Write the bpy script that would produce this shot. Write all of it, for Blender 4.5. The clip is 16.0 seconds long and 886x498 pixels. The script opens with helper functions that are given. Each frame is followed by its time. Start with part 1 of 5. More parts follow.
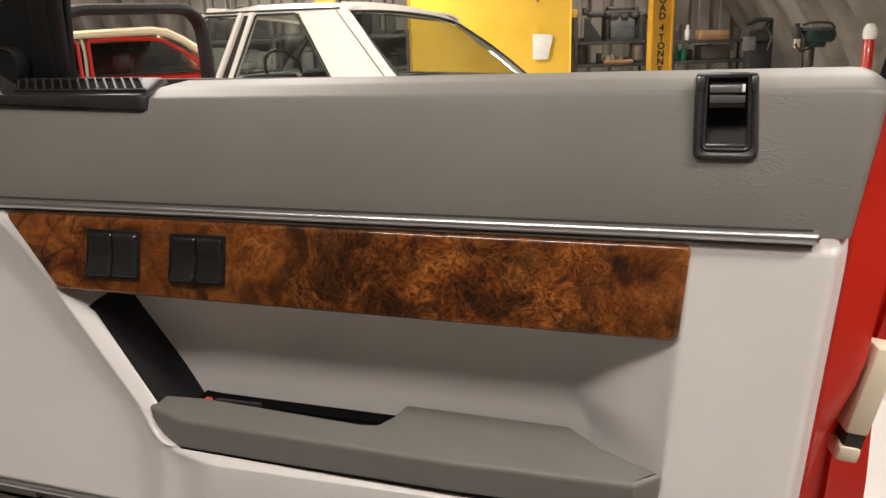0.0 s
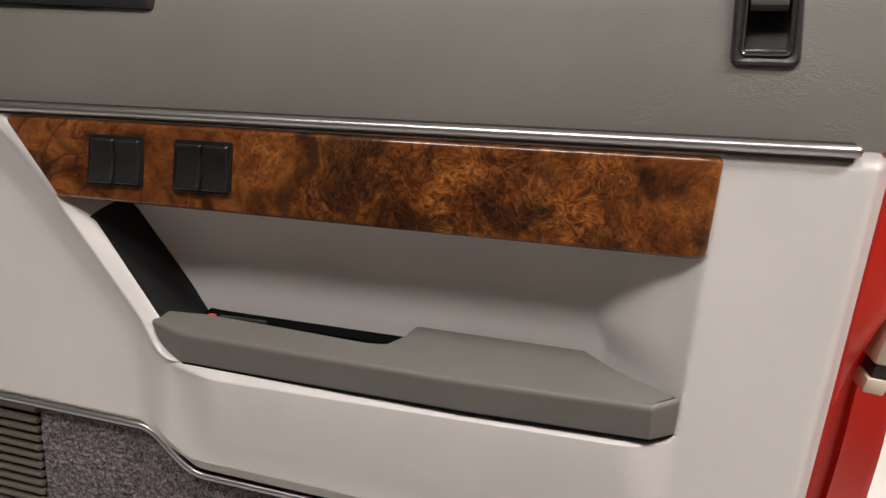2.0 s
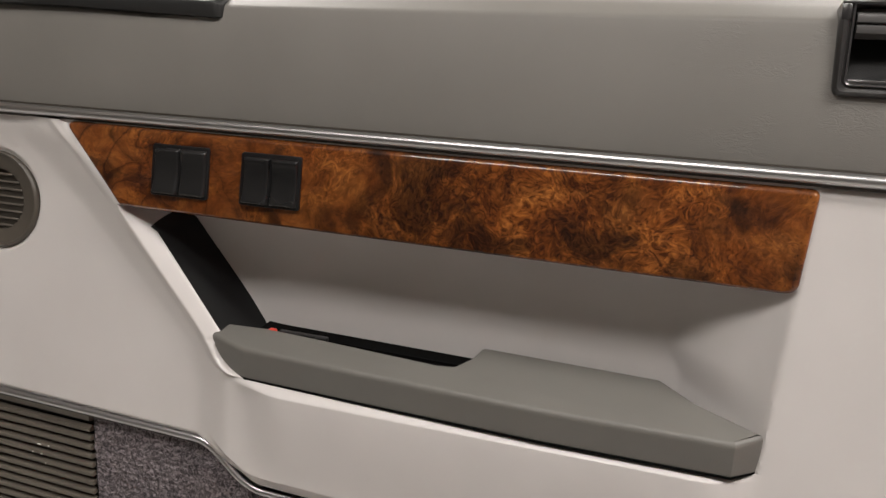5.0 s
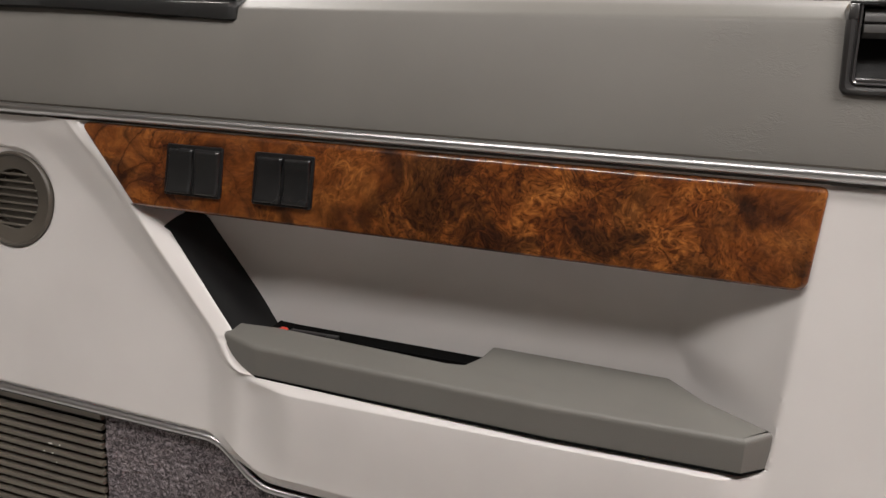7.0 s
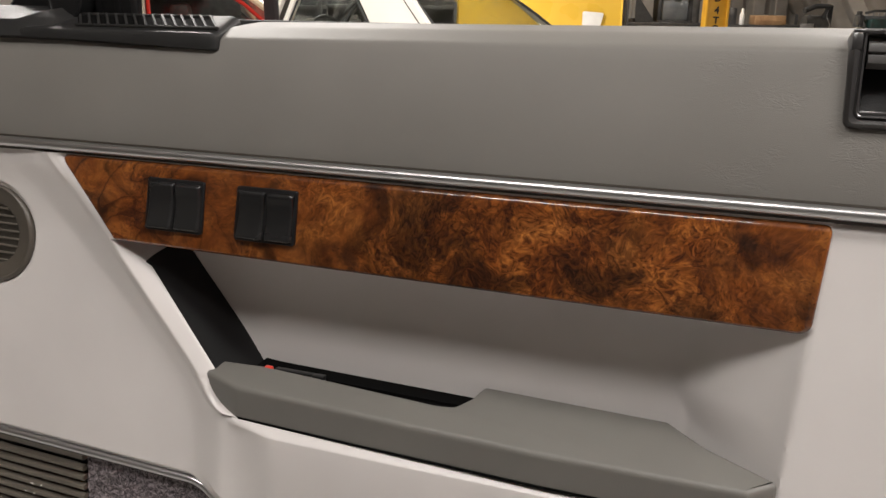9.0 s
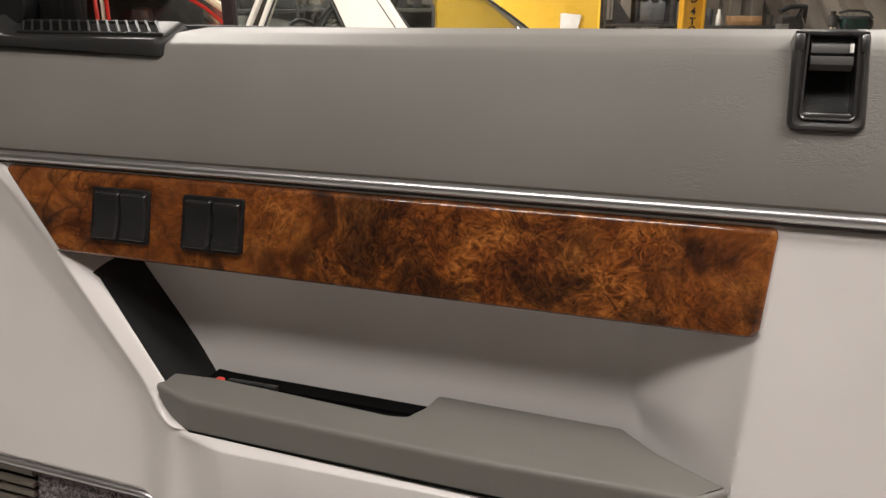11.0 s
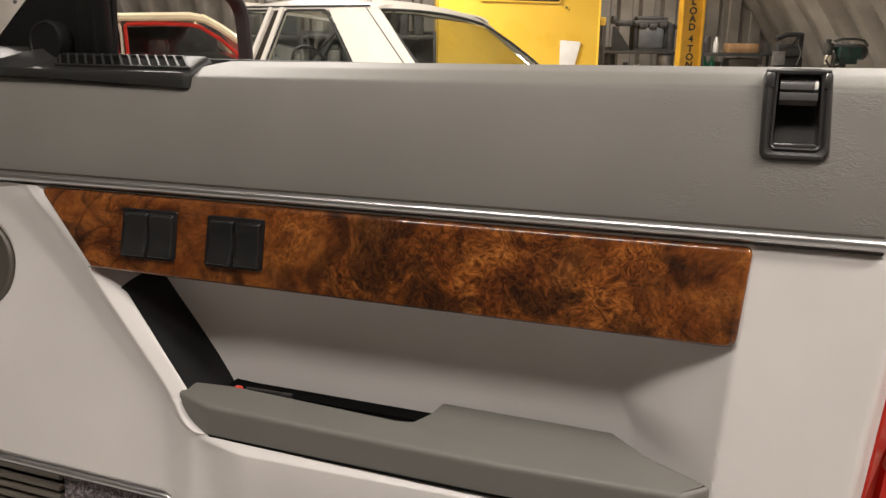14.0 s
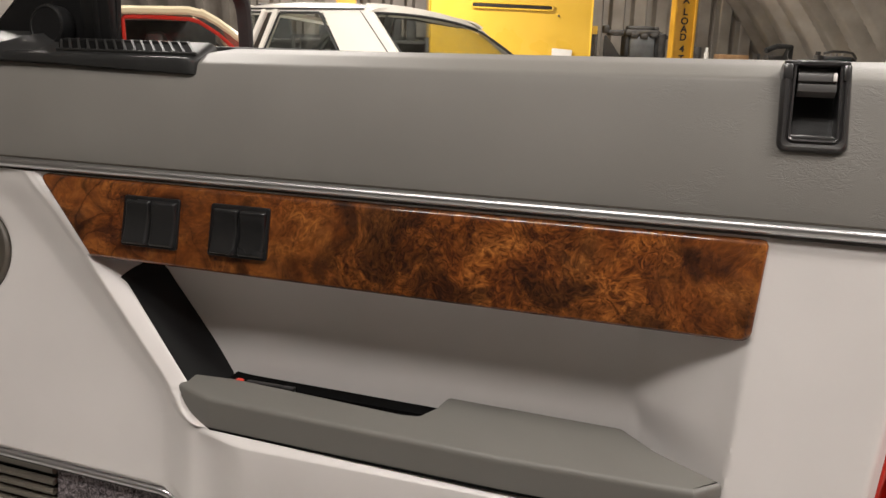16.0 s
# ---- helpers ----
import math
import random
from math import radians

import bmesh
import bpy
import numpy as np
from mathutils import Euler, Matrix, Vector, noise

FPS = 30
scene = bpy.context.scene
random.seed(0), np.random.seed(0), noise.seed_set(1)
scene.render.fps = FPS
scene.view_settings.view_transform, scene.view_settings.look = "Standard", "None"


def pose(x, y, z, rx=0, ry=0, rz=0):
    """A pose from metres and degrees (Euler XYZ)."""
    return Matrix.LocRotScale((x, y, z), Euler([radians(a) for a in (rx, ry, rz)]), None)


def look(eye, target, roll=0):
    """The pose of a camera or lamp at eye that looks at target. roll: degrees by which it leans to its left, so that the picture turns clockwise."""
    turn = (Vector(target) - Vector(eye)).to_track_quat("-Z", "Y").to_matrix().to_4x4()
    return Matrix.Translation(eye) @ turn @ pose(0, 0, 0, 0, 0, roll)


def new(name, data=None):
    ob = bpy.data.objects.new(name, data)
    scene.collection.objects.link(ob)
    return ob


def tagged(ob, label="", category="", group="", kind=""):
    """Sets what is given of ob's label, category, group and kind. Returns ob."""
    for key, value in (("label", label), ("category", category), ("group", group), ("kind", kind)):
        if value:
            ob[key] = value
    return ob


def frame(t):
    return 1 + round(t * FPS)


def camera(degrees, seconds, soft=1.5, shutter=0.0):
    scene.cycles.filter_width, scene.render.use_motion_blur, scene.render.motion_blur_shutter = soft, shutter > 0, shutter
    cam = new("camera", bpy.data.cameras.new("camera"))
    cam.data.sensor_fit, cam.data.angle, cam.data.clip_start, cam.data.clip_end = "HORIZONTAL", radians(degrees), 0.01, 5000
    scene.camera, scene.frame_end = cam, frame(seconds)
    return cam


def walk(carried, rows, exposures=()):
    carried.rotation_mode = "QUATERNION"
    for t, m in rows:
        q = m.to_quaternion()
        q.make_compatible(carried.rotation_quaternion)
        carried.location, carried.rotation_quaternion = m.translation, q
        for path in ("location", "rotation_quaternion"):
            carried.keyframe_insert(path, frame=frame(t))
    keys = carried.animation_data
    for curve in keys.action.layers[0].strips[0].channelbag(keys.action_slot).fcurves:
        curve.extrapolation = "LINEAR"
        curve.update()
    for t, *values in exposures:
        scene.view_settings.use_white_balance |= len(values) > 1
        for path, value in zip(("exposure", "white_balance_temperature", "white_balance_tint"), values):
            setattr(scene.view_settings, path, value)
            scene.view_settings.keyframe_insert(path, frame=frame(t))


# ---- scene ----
cam = camera(58.1, 16.0)
PATH = [
    (0, (-0.011, -0.02, 1.22), (-0.569, 1.819, 0.668), -1.7),
    (0.5, (0.02, -0.013, 1.23), (-0.505, 1.825, 0.64), -0.5),
    (1, (0.011, -0.012, 1.209), (-0.51, 1.824, 0.61), -0.1),
    (1.5, (0.0, 0.0, 1.192), (-0.544, 1.821, 0.569), -0.1),
    (2, (-0.025, -0.006, 1.167), (-0.591, 1.804, 0.529), -0.1),
    (2.5, (-0.029, -0.002, 1.167), (-0.596, 1.791, 0.484), 0.0),
    (3, (-0.035, -0.005, 1.178), (-0.606, 1.787, 0.498), 0.1),
    (3.5, (-0.054, -0.005, 1.176), (-0.642, 1.783, 0.5), 0.5),
    (4, (-0.068, 0.001, 1.184), (-0.661, 1.79, 0.517), 0.7),
    (4.5, (-0.07, 0.007, 1.184), (-0.658, 1.798, 0.516), 1.0),
    (5, (-0.086, 0.002, 1.19), (-0.674, 1.793, 0.523), 1.0),
    (5.2, (-0.09, -0.001, 1.194), (-0.68, 1.792, 0.531), 0.9),
    (7.3, (-0.088, -0.014, 1.18), (-0.694, 1.785, 0.547), 1.1),
    (7.5, (-0.081, -0.021, 1.19), (-0.704, 1.774, 0.564), 0.8),
    (8, (-0.082, -0.019, 1.195), (-0.719, 1.774, 0.578), 0.7),
    (8.5, (-0.091, 0.007, 1.199), (-0.731, 1.803, 0.596), 0.6),
    (9, (-0.081, 0.028, 1.192), (-0.71, 1.827, 0.585), 0.6),
    (9.5, (-0.072, 0.043, 1.192), (-0.687, 1.845, 0.581), 0.5),
    (9.7, (-0.068, 0.052, 1.19), (-0.666, 1.861, 0.579), 0.6),
    (11.8, (-0.055, 0.033, 1.198), (-0.648, 1.851, 0.614), 0.2),
    (12, (-0.054, 0.018, 1.2), (-0.644, 1.842, 0.631), 0.4),
    (12.5, (-0.05, 0.004, 1.206), (-0.649, 1.827, 0.643), 0.4),
    (13, (-0.048, -0.006, 1.208), (-0.648, 1.819, 0.649), 0.3),
    (13.5, (-0.044, -0.011, 1.208), (-0.639, 1.817, 0.656), 0.4),
    (14, (-0.043, -0.008, 1.204), (-0.64, 1.822, 0.661), 0.4),
    (14.5, (-0.059, -0.018, 1.2), (-0.661, 1.819, 0.688), 0.6),
    (15, (-0.055, -0.01, 1.185), (-0.639, 1.833, 0.67), 1.5),
    (15.5, (-0.056, -0.004, 1.182), (-0.626, 1.843, 0.67), 1.6),
    (16, (-0.063, -0.007, 1.187), (-0.633, 1.837, 0.661), 1.4),
]
walk(cam, [(t, look(eye, target, roll)) for t, eye, target, roll in PATH],
     [(0, 0, 6520, 10), (0.5, 0, 6400, 10), (1.5, 0, 6260, 10), (3.5, 0, 6480, 10), (5, 0, 6260, 10), (8, 0, 6180, 10), (9, 0, 6240, 10), (12.5, 0, 6430, 10), (14.5, 0, 6520, 10), (16, 0, 6360, 10)])

# ---- world and light ----
world = bpy.data.worlds.new("world")
scene.world = world
world.use_nodes = True
world.node_tree.nodes["Background"].inputs[0].default_value = (1.0, 0.95, 0.88, 1)
world.node_tree.nodes["Background"].inputs[1].default_value = 0.03
scene.view_settings.exposure = 0.0

# the hall's own axes: its length runs away to the left of the door's y axis
YAW = radians(20)
RIGHT, AHEAD = Vector((math.cos(YAW), math.sin(YAW), 0)), Vector((-math.sin(YAW), math.cos(YAW), 0))


def hall(a, s, z=0.0):
    return RIGHT * a + AHEAD * s + Vector((0, 0, z))


LAMPS = [(-0.7, -0.35, 3.05), (1.6, -0.35, 3.05), (-1.6, 3.4, 3.1), (2.4, 3.4, 3.1), (-1.0, 8.6, 3.1), (3.5, 10.7, 3.1)]
POWER = [39, 85, 172, 150, 390, 160]


# ---- materials ----
def material(name, color, rough=0.5, metal=0.0, coat=0.0):
    m = bpy.data.materials.new(name)
    m.use_nodes = True
    b = m.node_tree.nodes["Principled BSDF"]
    b.inputs["Base Color"].default_value = (*color, 1)
    b.inputs["Roughness"].default_value = rough
    b.inputs["Metallic"].default_value = metal
    b.inputs["Coat Weight"].default_value = coat
    b.inputs["Coat Roughness"].default_value = 0.04
    return m


def node(m, kind, **values):
    n = m.node_tree.nodes.new(kind)
    for key, value in values.items():
        if key in n.inputs:
            n.inputs[key].default_value = value
    return n


def link(m, a, b):
    m.node_tree.links.new(a, b)


def place(m):
    return node(m, "ShaderNodeTexCoord").outputs["Object"]


def ramp(m, fac, stops):
    r = node(m, "ShaderNodeValToRGB")
    e = r.color_ramp.elements
    while len(e) < len(stops):
        e.new(0.5)
    for k, (pos, col) in zip(e, stops):
        k.position, k.color = pos, (*col, 1) if len(col) == 3 else col
    link(m, fac, r.inputs[0])
    return r.outputs[0]


def grain(m, scale, strength=0.2, distance=0.001, kind="noise", detail=4.0, rough=0.6, normal=None):
    """Fine relief; returns the normal."""
    if kind == "noise":
        n = node(m, "ShaderNodeTexNoise", Scale=scale, Detail=detail, Roughness=rough)
        out = n.outputs["Fac"]
    else:
        n = node(m, "ShaderNodeTexVoronoi", Scale=scale)
        out = n.outputs["Distance"]
    link(m, place(m), n.inputs["Vector"])
    b = node(m, "ShaderNodeBump", Strength=strength, Distance=distance)
    link(m, out, b.inputs["Height"])
    if normal:
        link(m, normal, b.inputs["Normal"])
    link(m, b.outputs[0], m.node_tree.nodes["Principled BSDF"].inputs["Normal"])
    return b.outputs[0]


def mottle(m, scale, low, high, rough=None, detail=3.0, dist=0.0):
    """Uneven colour between low and high; rough: a pair for the roughness."""
    n = node(m, "ShaderNodeTexNoise", Scale=scale, Detail=detail, Distortion=dist)
    link(m, place(m), n.inputs["Vector"])
    b = m.node_tree.nodes["Principled BSDF"]
    link(m, ramp(m, n.outputs["Fac"], [(0.3, low), (0.7, high)]), b.inputs["Base Color"])
    if rough:
        r = node(m, "ShaderNodeMapRange")
        link(m, n.outputs["Fac"], r.inputs[0])
        r.inputs[3].default_value, r.inputs[4].default_value = rough
        link(m, r.outputs[0], b.inputs["Roughness"])
    return n


def vinyl(name, low, high, rough, scale=900, strength=0.25):
    m = material(name, low, rough)
    mottle(m, 9, low, high, (rough - 0.05, rough + 0.07))
    n = grain(m, scale, strength, 0.0006, "voronoi")
    grain(m, 60, 0.06, 0.002, "noise", 3, 0.5, n)
    return m


PALE = vinyl("pale_vinyl", (0.590, 0.565, 0.556), (0.630, 0.605, 0.596), 0.31, 1100, 0.05)
ARM = vinyl("armrest_vinyl", (0.135, 0.130, 0.118), (0.155, 0.150, 0.137), 0.5, 1000, 0.2)
BLACK = vinyl("black_plastic", (0.006, 0.006, 0.0065), (0.009, 0.009, 0.0095), 0.42, 1300, 0.15)
HANDLE = vinyl("dark_grey_plastic", (0.022, 0.021, 0.0215), (0.030, 0.029, 0.029), 0.28, 1500, 0.02)
HANDLE.node_tree.nodes["Principled BSDF"].inputs["Coat Weight"].default_value = 0.3
# lighter copy of the handle plastic: the paddle's highlights put into the colour
PADDLE = vinyl("highlit_plastic", (0.075, 0.073, 0.073), (0.090, 0.088, 0.087), 0.25, 1500, 0.02)
MATT = vinyl("matt_black_plastic", (0.012, 0.012, 0.012), (0.017, 0.017, 0.017), 0.50, 1300, 0.2)
MATT.node_tree.nodes["Principled BSDF"].inputs["Specular IOR Level"].default_value = 0.30
BLACK.node_tree.nodes["Principled BSDF"].inputs["Specular IOR Level"].default_value = 0.28
RIB = vinyl("grey_black_plastic", (0.018, 0.018, 0.017), (0.025, 0.024, 0.024), 0.6, 1500, 0.1)
RIB.node_tree.nodes["Principled BSDF"].inputs["Specular IOR Level"].default_value = 0.2
SATIN = vinyl("satin_black_plastic", (0.010, 0.010, 0.0105), (0.014, 0.014, 0.0145), 0.27, 1500, 0.02)
CHROME = material("brushed_chrome", (0.50, 0.50, 0.51), 0.34, 1.0)
RED = material("red_paint", (0.46, 0.016, 0.007), 0.4, 0.0, 0.25)
mottle(RED, 5, (0.41, 0.014, 0.006), (0.50, 0.018, 0.008), (0.34, 0.46))
BONE = vinyl("ivory_plastic", (0.62, 0.56, 0.43), (0.70, 0.64, 0.50), 0.45, 300, 0.15)
TAUPE = vinyl("pale_taupe_plastic", (0.105, 0.092, 0.074), (0.125, 0.110, 0.090), 0.45, 900, 0.12)
BROWN = vinyl("taupe_plastic", (0.066, 0.057, 0.046), (0.082, 0.071, 0.058), 0.45, 900, 0.15)
WHITE = material("white_car_paint", (0.80, 0.77, 0.70), 0.22, 0.0, 0.7)
mottle(WHITE, 2, (0.76, 0.73, 0.655), (0.82, 0.79, 0.72), (0.18, 0.3))
CREAM = material("cream_paint", (0.80, 0.70, 0.48), 0.25, 0.0, 0.6)
mottle(CREAM, 2, (0.74, 0.65, 0.44), (0.82, 0.72, 0.50), (0.2, 0.3))
YELLOW = material("yellow_paint", (0.76, 0.48, 0.05), 0.3, 0.0, 0.4)
mottle(YELLOW, 1.5, (0.71, 0.44, 0.042), (0.78, 0.50, 0.06), (0.22, 0.36))
ORANGE = material("worn_lift_paint", (0.50, 0.25, 0.015), 0.45)
mottle(ORANGE, 4, (0.50, 0.255, 0.014), (0.70, 0.39, 0.028), (0.35, 0.6), 6)
STEEL = material("dark_steel", (0.06, 0.06, 0.062), 0.5, 0.3)
mottle(STEEL, 12, (0.035, 0.034, 0.033), (0.085, 0.082, 0.078), (0.4, 0.65), 5)
ALLOY = material("grey_alloy", (0.35, 0.34, 0.33), 0.45, 0.7)
mottle(ALLOY, 10, (0.24, 0.23, 0.22), (0.42, 0.41, 0.40), (0.35, 0.6), 5)
WOOD = material("raw_wood", (0.36, 0.21, 0.10), 0.6)
mottle(WOOD, 6, (0.24, 0.13, 0.06), (0.42, 0.26, 0.13), (0.5, 0.7), 5, 1.0)
RUBBER = material("rubber", (0.02, 0.02, 0.02), 0.7)
mottle(RUBBER, 20, (0.014, 0.014, 0.014), (0.03, 0.03, 0.03), (0.6, 0.8))
# near-black without gloss: the dark of gaps and hollows put into the colour
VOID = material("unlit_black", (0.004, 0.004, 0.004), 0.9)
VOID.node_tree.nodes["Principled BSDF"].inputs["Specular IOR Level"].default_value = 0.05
INK = material("black_ink", (0.02, 0.015, 0.01), 0.6)
REDTAB = material("red_reflector", (0.7, 0.05, 0.03), 0.3)
GREEN = material("green_paint", (0.02, 0.09, 0.07), 0.5)
mottle(GREEN, 14, (0.02, 0.025, 0.022), (0.018, 0.065, 0.055), (0.4, 0.65), 5)
PAPER = material("white_plastic", (0.75, 0.74, 0.70), 0.5)
mottle(PAPER, 6, (0.66, 0.65, 0.61), (0.78, 0.77, 0.73))
ZINC = material("dull_zinc_sheet", (0.30, 0.28, 0.26), 0.5, 0.2)
mottle(ZINC, 5, (0.22, 0.205, 0.185), (0.36, 0.34, 0.31), (0.4, 0.6), 5)
GUN = material("gunmetal_paint", (0.10, 0.11, 0.115), 0.45)
mottle(GUN, 8, (0.075, 0.08, 0.085), (0.13, 0.14, 0.145), (0.35, 0.55), 5)
BOTTLE = material("green_plastic", (0.01, 0.16, 0.08), 0.35)
MIRROR = material("mirror_glass", (0.9, 0.9, 0.9), 0.0, 1.0)
TUBE = material("lamp_tube", (1, 1, 1), 0.5)
TUBE.node_tree.nodes["Principled BSDF"].inputs["Emission Color"].default_value = (1, 0.93, 0.82, 1)
TUBE.node_tree.nodes["Principled BSDF"].inputs["Emission Strength"].default_value = 9.0


def glass_material():
    m = material("window_glass", (0.75, 0.80, 0.78), 0.0)
    b = m.node_tree.nodes["Principled BSDF"]
    b.inputs["Transmission Weight"].default_value, b.inputs["IOR"].default_value = 1.0, 1.45
    t = node(m, "ShaderNodeBsdfTransparent")
    t.inputs[0].default_value = (0.66, 0.68, 0.66, 1)
    g = node(m, "ShaderNodeBsdfGlossy", Roughness=0.0)
    mix, lw = node(m, "ShaderNodeMixShader"), node(m, "ShaderNodeLayerWeight")
    steep, level = node(m, "ShaderNodeMath"), node(m, "ShaderNodeMath")
    steep.operation, level.operation = "POWER", "MULTIPLY_ADD"
    steep.inputs[1].default_value = 4.0
    level.inputs[1].default_value, level.inputs[2].default_value = 0.75, 0.04
    link(m, lw.outputs["Facing"], steep.inputs[0])
    link(m, steep.outputs[0], level.inputs[0])
    link(m, level.outputs[0], mix.inputs[0])
    link(m, t.outputs[0], mix.inputs[1])
    link(m, g.outputs[0], mix.inputs[2])
    link(m, mix.outputs[0], m.node_tree.nodes["Material Output"].inputs[0])
    return m


GLASS = glass_material()


def mixed(m, a, c, fac=1.0, blend="MULTIPLY"):
    mix = node(m, "ShaderNodeMix")
    mix.data_type, mix.blend_type = "RGBA", blend
    if hasattr(fac, "links"):
        link(m, fac, mix.inputs[0])
    else:
        mix.inputs[0].default_value = fac
    link(m, a, mix.inputs[6])
    link(m, c, mix.inputs[7])
    return mix.outputs[2]


def burl():
    """Polished walnut burl: cloudy figure, curled flecks, contour veins, smoky patches and tiny eyes under a clear coat."""
    m = material("burl_walnut", (0.2, 0.07, 0.02), 0.45, 0.0, 0.9)
    b = m.node_tree.nodes["Principled BSDF"]
    b.inputs["Specular IOR Level"].default_value = 0.15
    p = place(m)

    def tex(scale, detail, rough, dist, vec):
        n = node(m, "ShaderNodeTexNoise", Scale=scale, Detail=detail, Roughness=rough, Distortion=dist)
        link(m, vec, n.inputs["Vector"])
        return n

    def warped(scale, amount, vec, detail=2.0):
        w = tex(scale, detail, 0.5, 0.0, vec)
        mid, add = node(m, "ShaderNodeVectorMath"), node(m, "ShaderNodeVectorMath")
        mid.operation, add.operation = "SUBTRACT", "MULTIPLY_ADD"
        link(m, w.outputs["Color"], mid.inputs[0])
        mid.inputs[1].default_value = (0.5,) * 3
        link(m, mid.outputs[0], add.inputs[0])
        add.inputs[1].default_value = (amount,) * 3
        link(m, vec, add.inputs[2])
        return add.outputs[0]

    def calc(kind, a, c, d=None):
        n = node(m, "ShaderNodeMath")
        n.operation = kind
        for k, v in enumerate((a, c, d)):
            if v is None:
                continue
            if hasattr(v, "links"):
                link(m, v, n.inputs[k])
            else:
                n.inputs[k].default_value = v
        return n.outputs[0]

    def bump_at(value, centre, half):
        """1 at the centre, falling to 0 at half away."""
        d = calc("ABSOLUTE", calc("SUBTRACT", value, centre), 0.0)
        n = node(m, "ShaderNodeMapRange")
        n.interpolation_type = "SMOOTHSTEP"
        link(m, d, n.inputs[0])
        n.inputs[1].default_value, n.inputs[2].default_value = 0.0, half
        n.inputs[3].default_value, n.inputs[4].default_value = 1.0, 0.0
        return n.outputs[0]

    q = warped(9.0, 0.07, p)
    fine = warped(55.0, 0.010, q, 3.0)
    sep = node(m, "ShaderNodeSeparateXYZ")
    link(m, q, sep.inputs[0])
    x, z = sep.outputs[0], sep.outputs[2]
    # the broad figure
    swirl = tex(20.0, 6.0, 0.62, 0.9, fine).outputs["Fac"]
    col = ramp(m, swirl, [(0.30, (0.056, 0.0144, 0.0028)), (0.43, (0.102, 0.0284, 0.0050)), (0.53, (0.143, 0.0446, 0.0085)), (0.63, (0.186, 0.0636, 0.0131)), (0.75, (0.24, 0.091, 0.021))])
    # fleck field: densest through the middle
    field = tex(12.0, 3.0, 0.55, 0.6, p).outputs["Fac"]
    middle = calc("MULTIPLY", bump_at(x, -0.235, 0.26), 0.30)
    where = ramp(m, calc("ADD", field, middle), [(0.50, (0.12, 0.12, 0.12)), (0.68, (1, 1, 1))])
    worm = tex(105.0, 3.5, 0.62, 2.2, fine).outputs["Fac"]
    flecks = ramp(m, worm, [(0.36, (0.30, 0.24, 0.20)), (0.46, (0.80, 0.76, 0.72)), (0.54, (1.05, 1.05, 1.02)), (0.60, (1.50, 1.54, 1.50)), (0.70, (1.80, 1.95, 1.95))])
    col = mixed(m, col, flecks, where)
    # silky cross figure
    silk = tex(230.0, 2.0, 0.5, 0.5, fine).outputs["Fac"]
    col = mixed(m, col, ramp(m, silk, [(0.35, (0.82, 0.80, 0.78)), (0.65, (1.14, 1.14, 1.12))]), 0.7)
    # contour veins, clearest towards both ends
    lines = calc("FRACT", calc("MULTIPLY", tex(8.5, 2.5, 0.5, 0.7, fine).outputs["Fac"], 9.0), 0.0)
    vein = ramp(m, lines, [(0.0, (0.34, 0.26, 0.22)), (0.05, (0.46, 0.38, 0.33)), (0.15, (1.04, 1.04, 1.03)), (0.72, (1.14, 1.14, 1.11)), (0.96, (0.82, 0.77, 0.73))])
    ends = calc("ADD", calc("MULTIPLY", bump_at(x, -0.68, 0.34), 0.95), calc("MULTIPLY", bump_at(x, -0.08, 0.13), 0.5))
    col = mixed(m, col, vein, calc("ADD", ends, 0.10))
    # smoky patches
    cloud = tex(19.0, 6.0, 0.62, 0.9, fine).outputs["Fac"]
    low = calc("MULTIPLY", bump_at(x, -0.34, 0.105), -0.125)
    low = calc("ADD", low, calc("MULTIPLY", calc("MULTIPLY", bump_at(x, -0.165, 0.055), bump_at(z, 0.972, 0.030)), -0.20))
    low = calc("ADD", low, calc("MULTIPLY", calc("MULTIPLY", bump_at(x, -0.075, 0.055), bump_at(z, 1.012, 0.032)), -0.14))
    smoke = calc("ADD", calc("ADD", cloud, low), 0.03)
    col = mixed(m, col, ramp(m, smoke, [(0.34, (0.20, 0.19, 0.20)), (0.42, (0.42, 0.40, 0.40)), (0.50, (1, 1, 1)), (0.66, (1.30, 1.28, 1.20))]), 0.9)
    # tiny eyes in loose clusters
    eye = node(m, "ShaderNodeTexVoronoi", Scale=190.0)
    link(m, fine, eye.inputs["Vector"])
    patches = tex(15.0, 2.0, 0.5, 0.5, q).outputs["Fac"]
    dots = ramp(m, eye.outputs["Distance"], [(0.0, (0.16, 0.11, 0.08)), (0.28, (1, 1, 1))])
    col = mixed(m, col, dots, ramp(m, patches, [(0.48, (0, 0, 0)), (0.60, (0.85, 0.85, 0.85))]))
    link(m, col, b.inputs["Base Color"])
    b.inputs["Coat Roughness"].default_value = 0.02
    wave = node(m, "ShaderNodeBump", Strength=0.03, Distance=0.0008)
    link(m, tex(28.0, 1.0, 0.4, 0.0, p).outputs["Fac"], wave.inputs["Height"])
    link(m, wave.outputs[0], b.inputs["Coat Normal"])
    return m


BURL = burl()


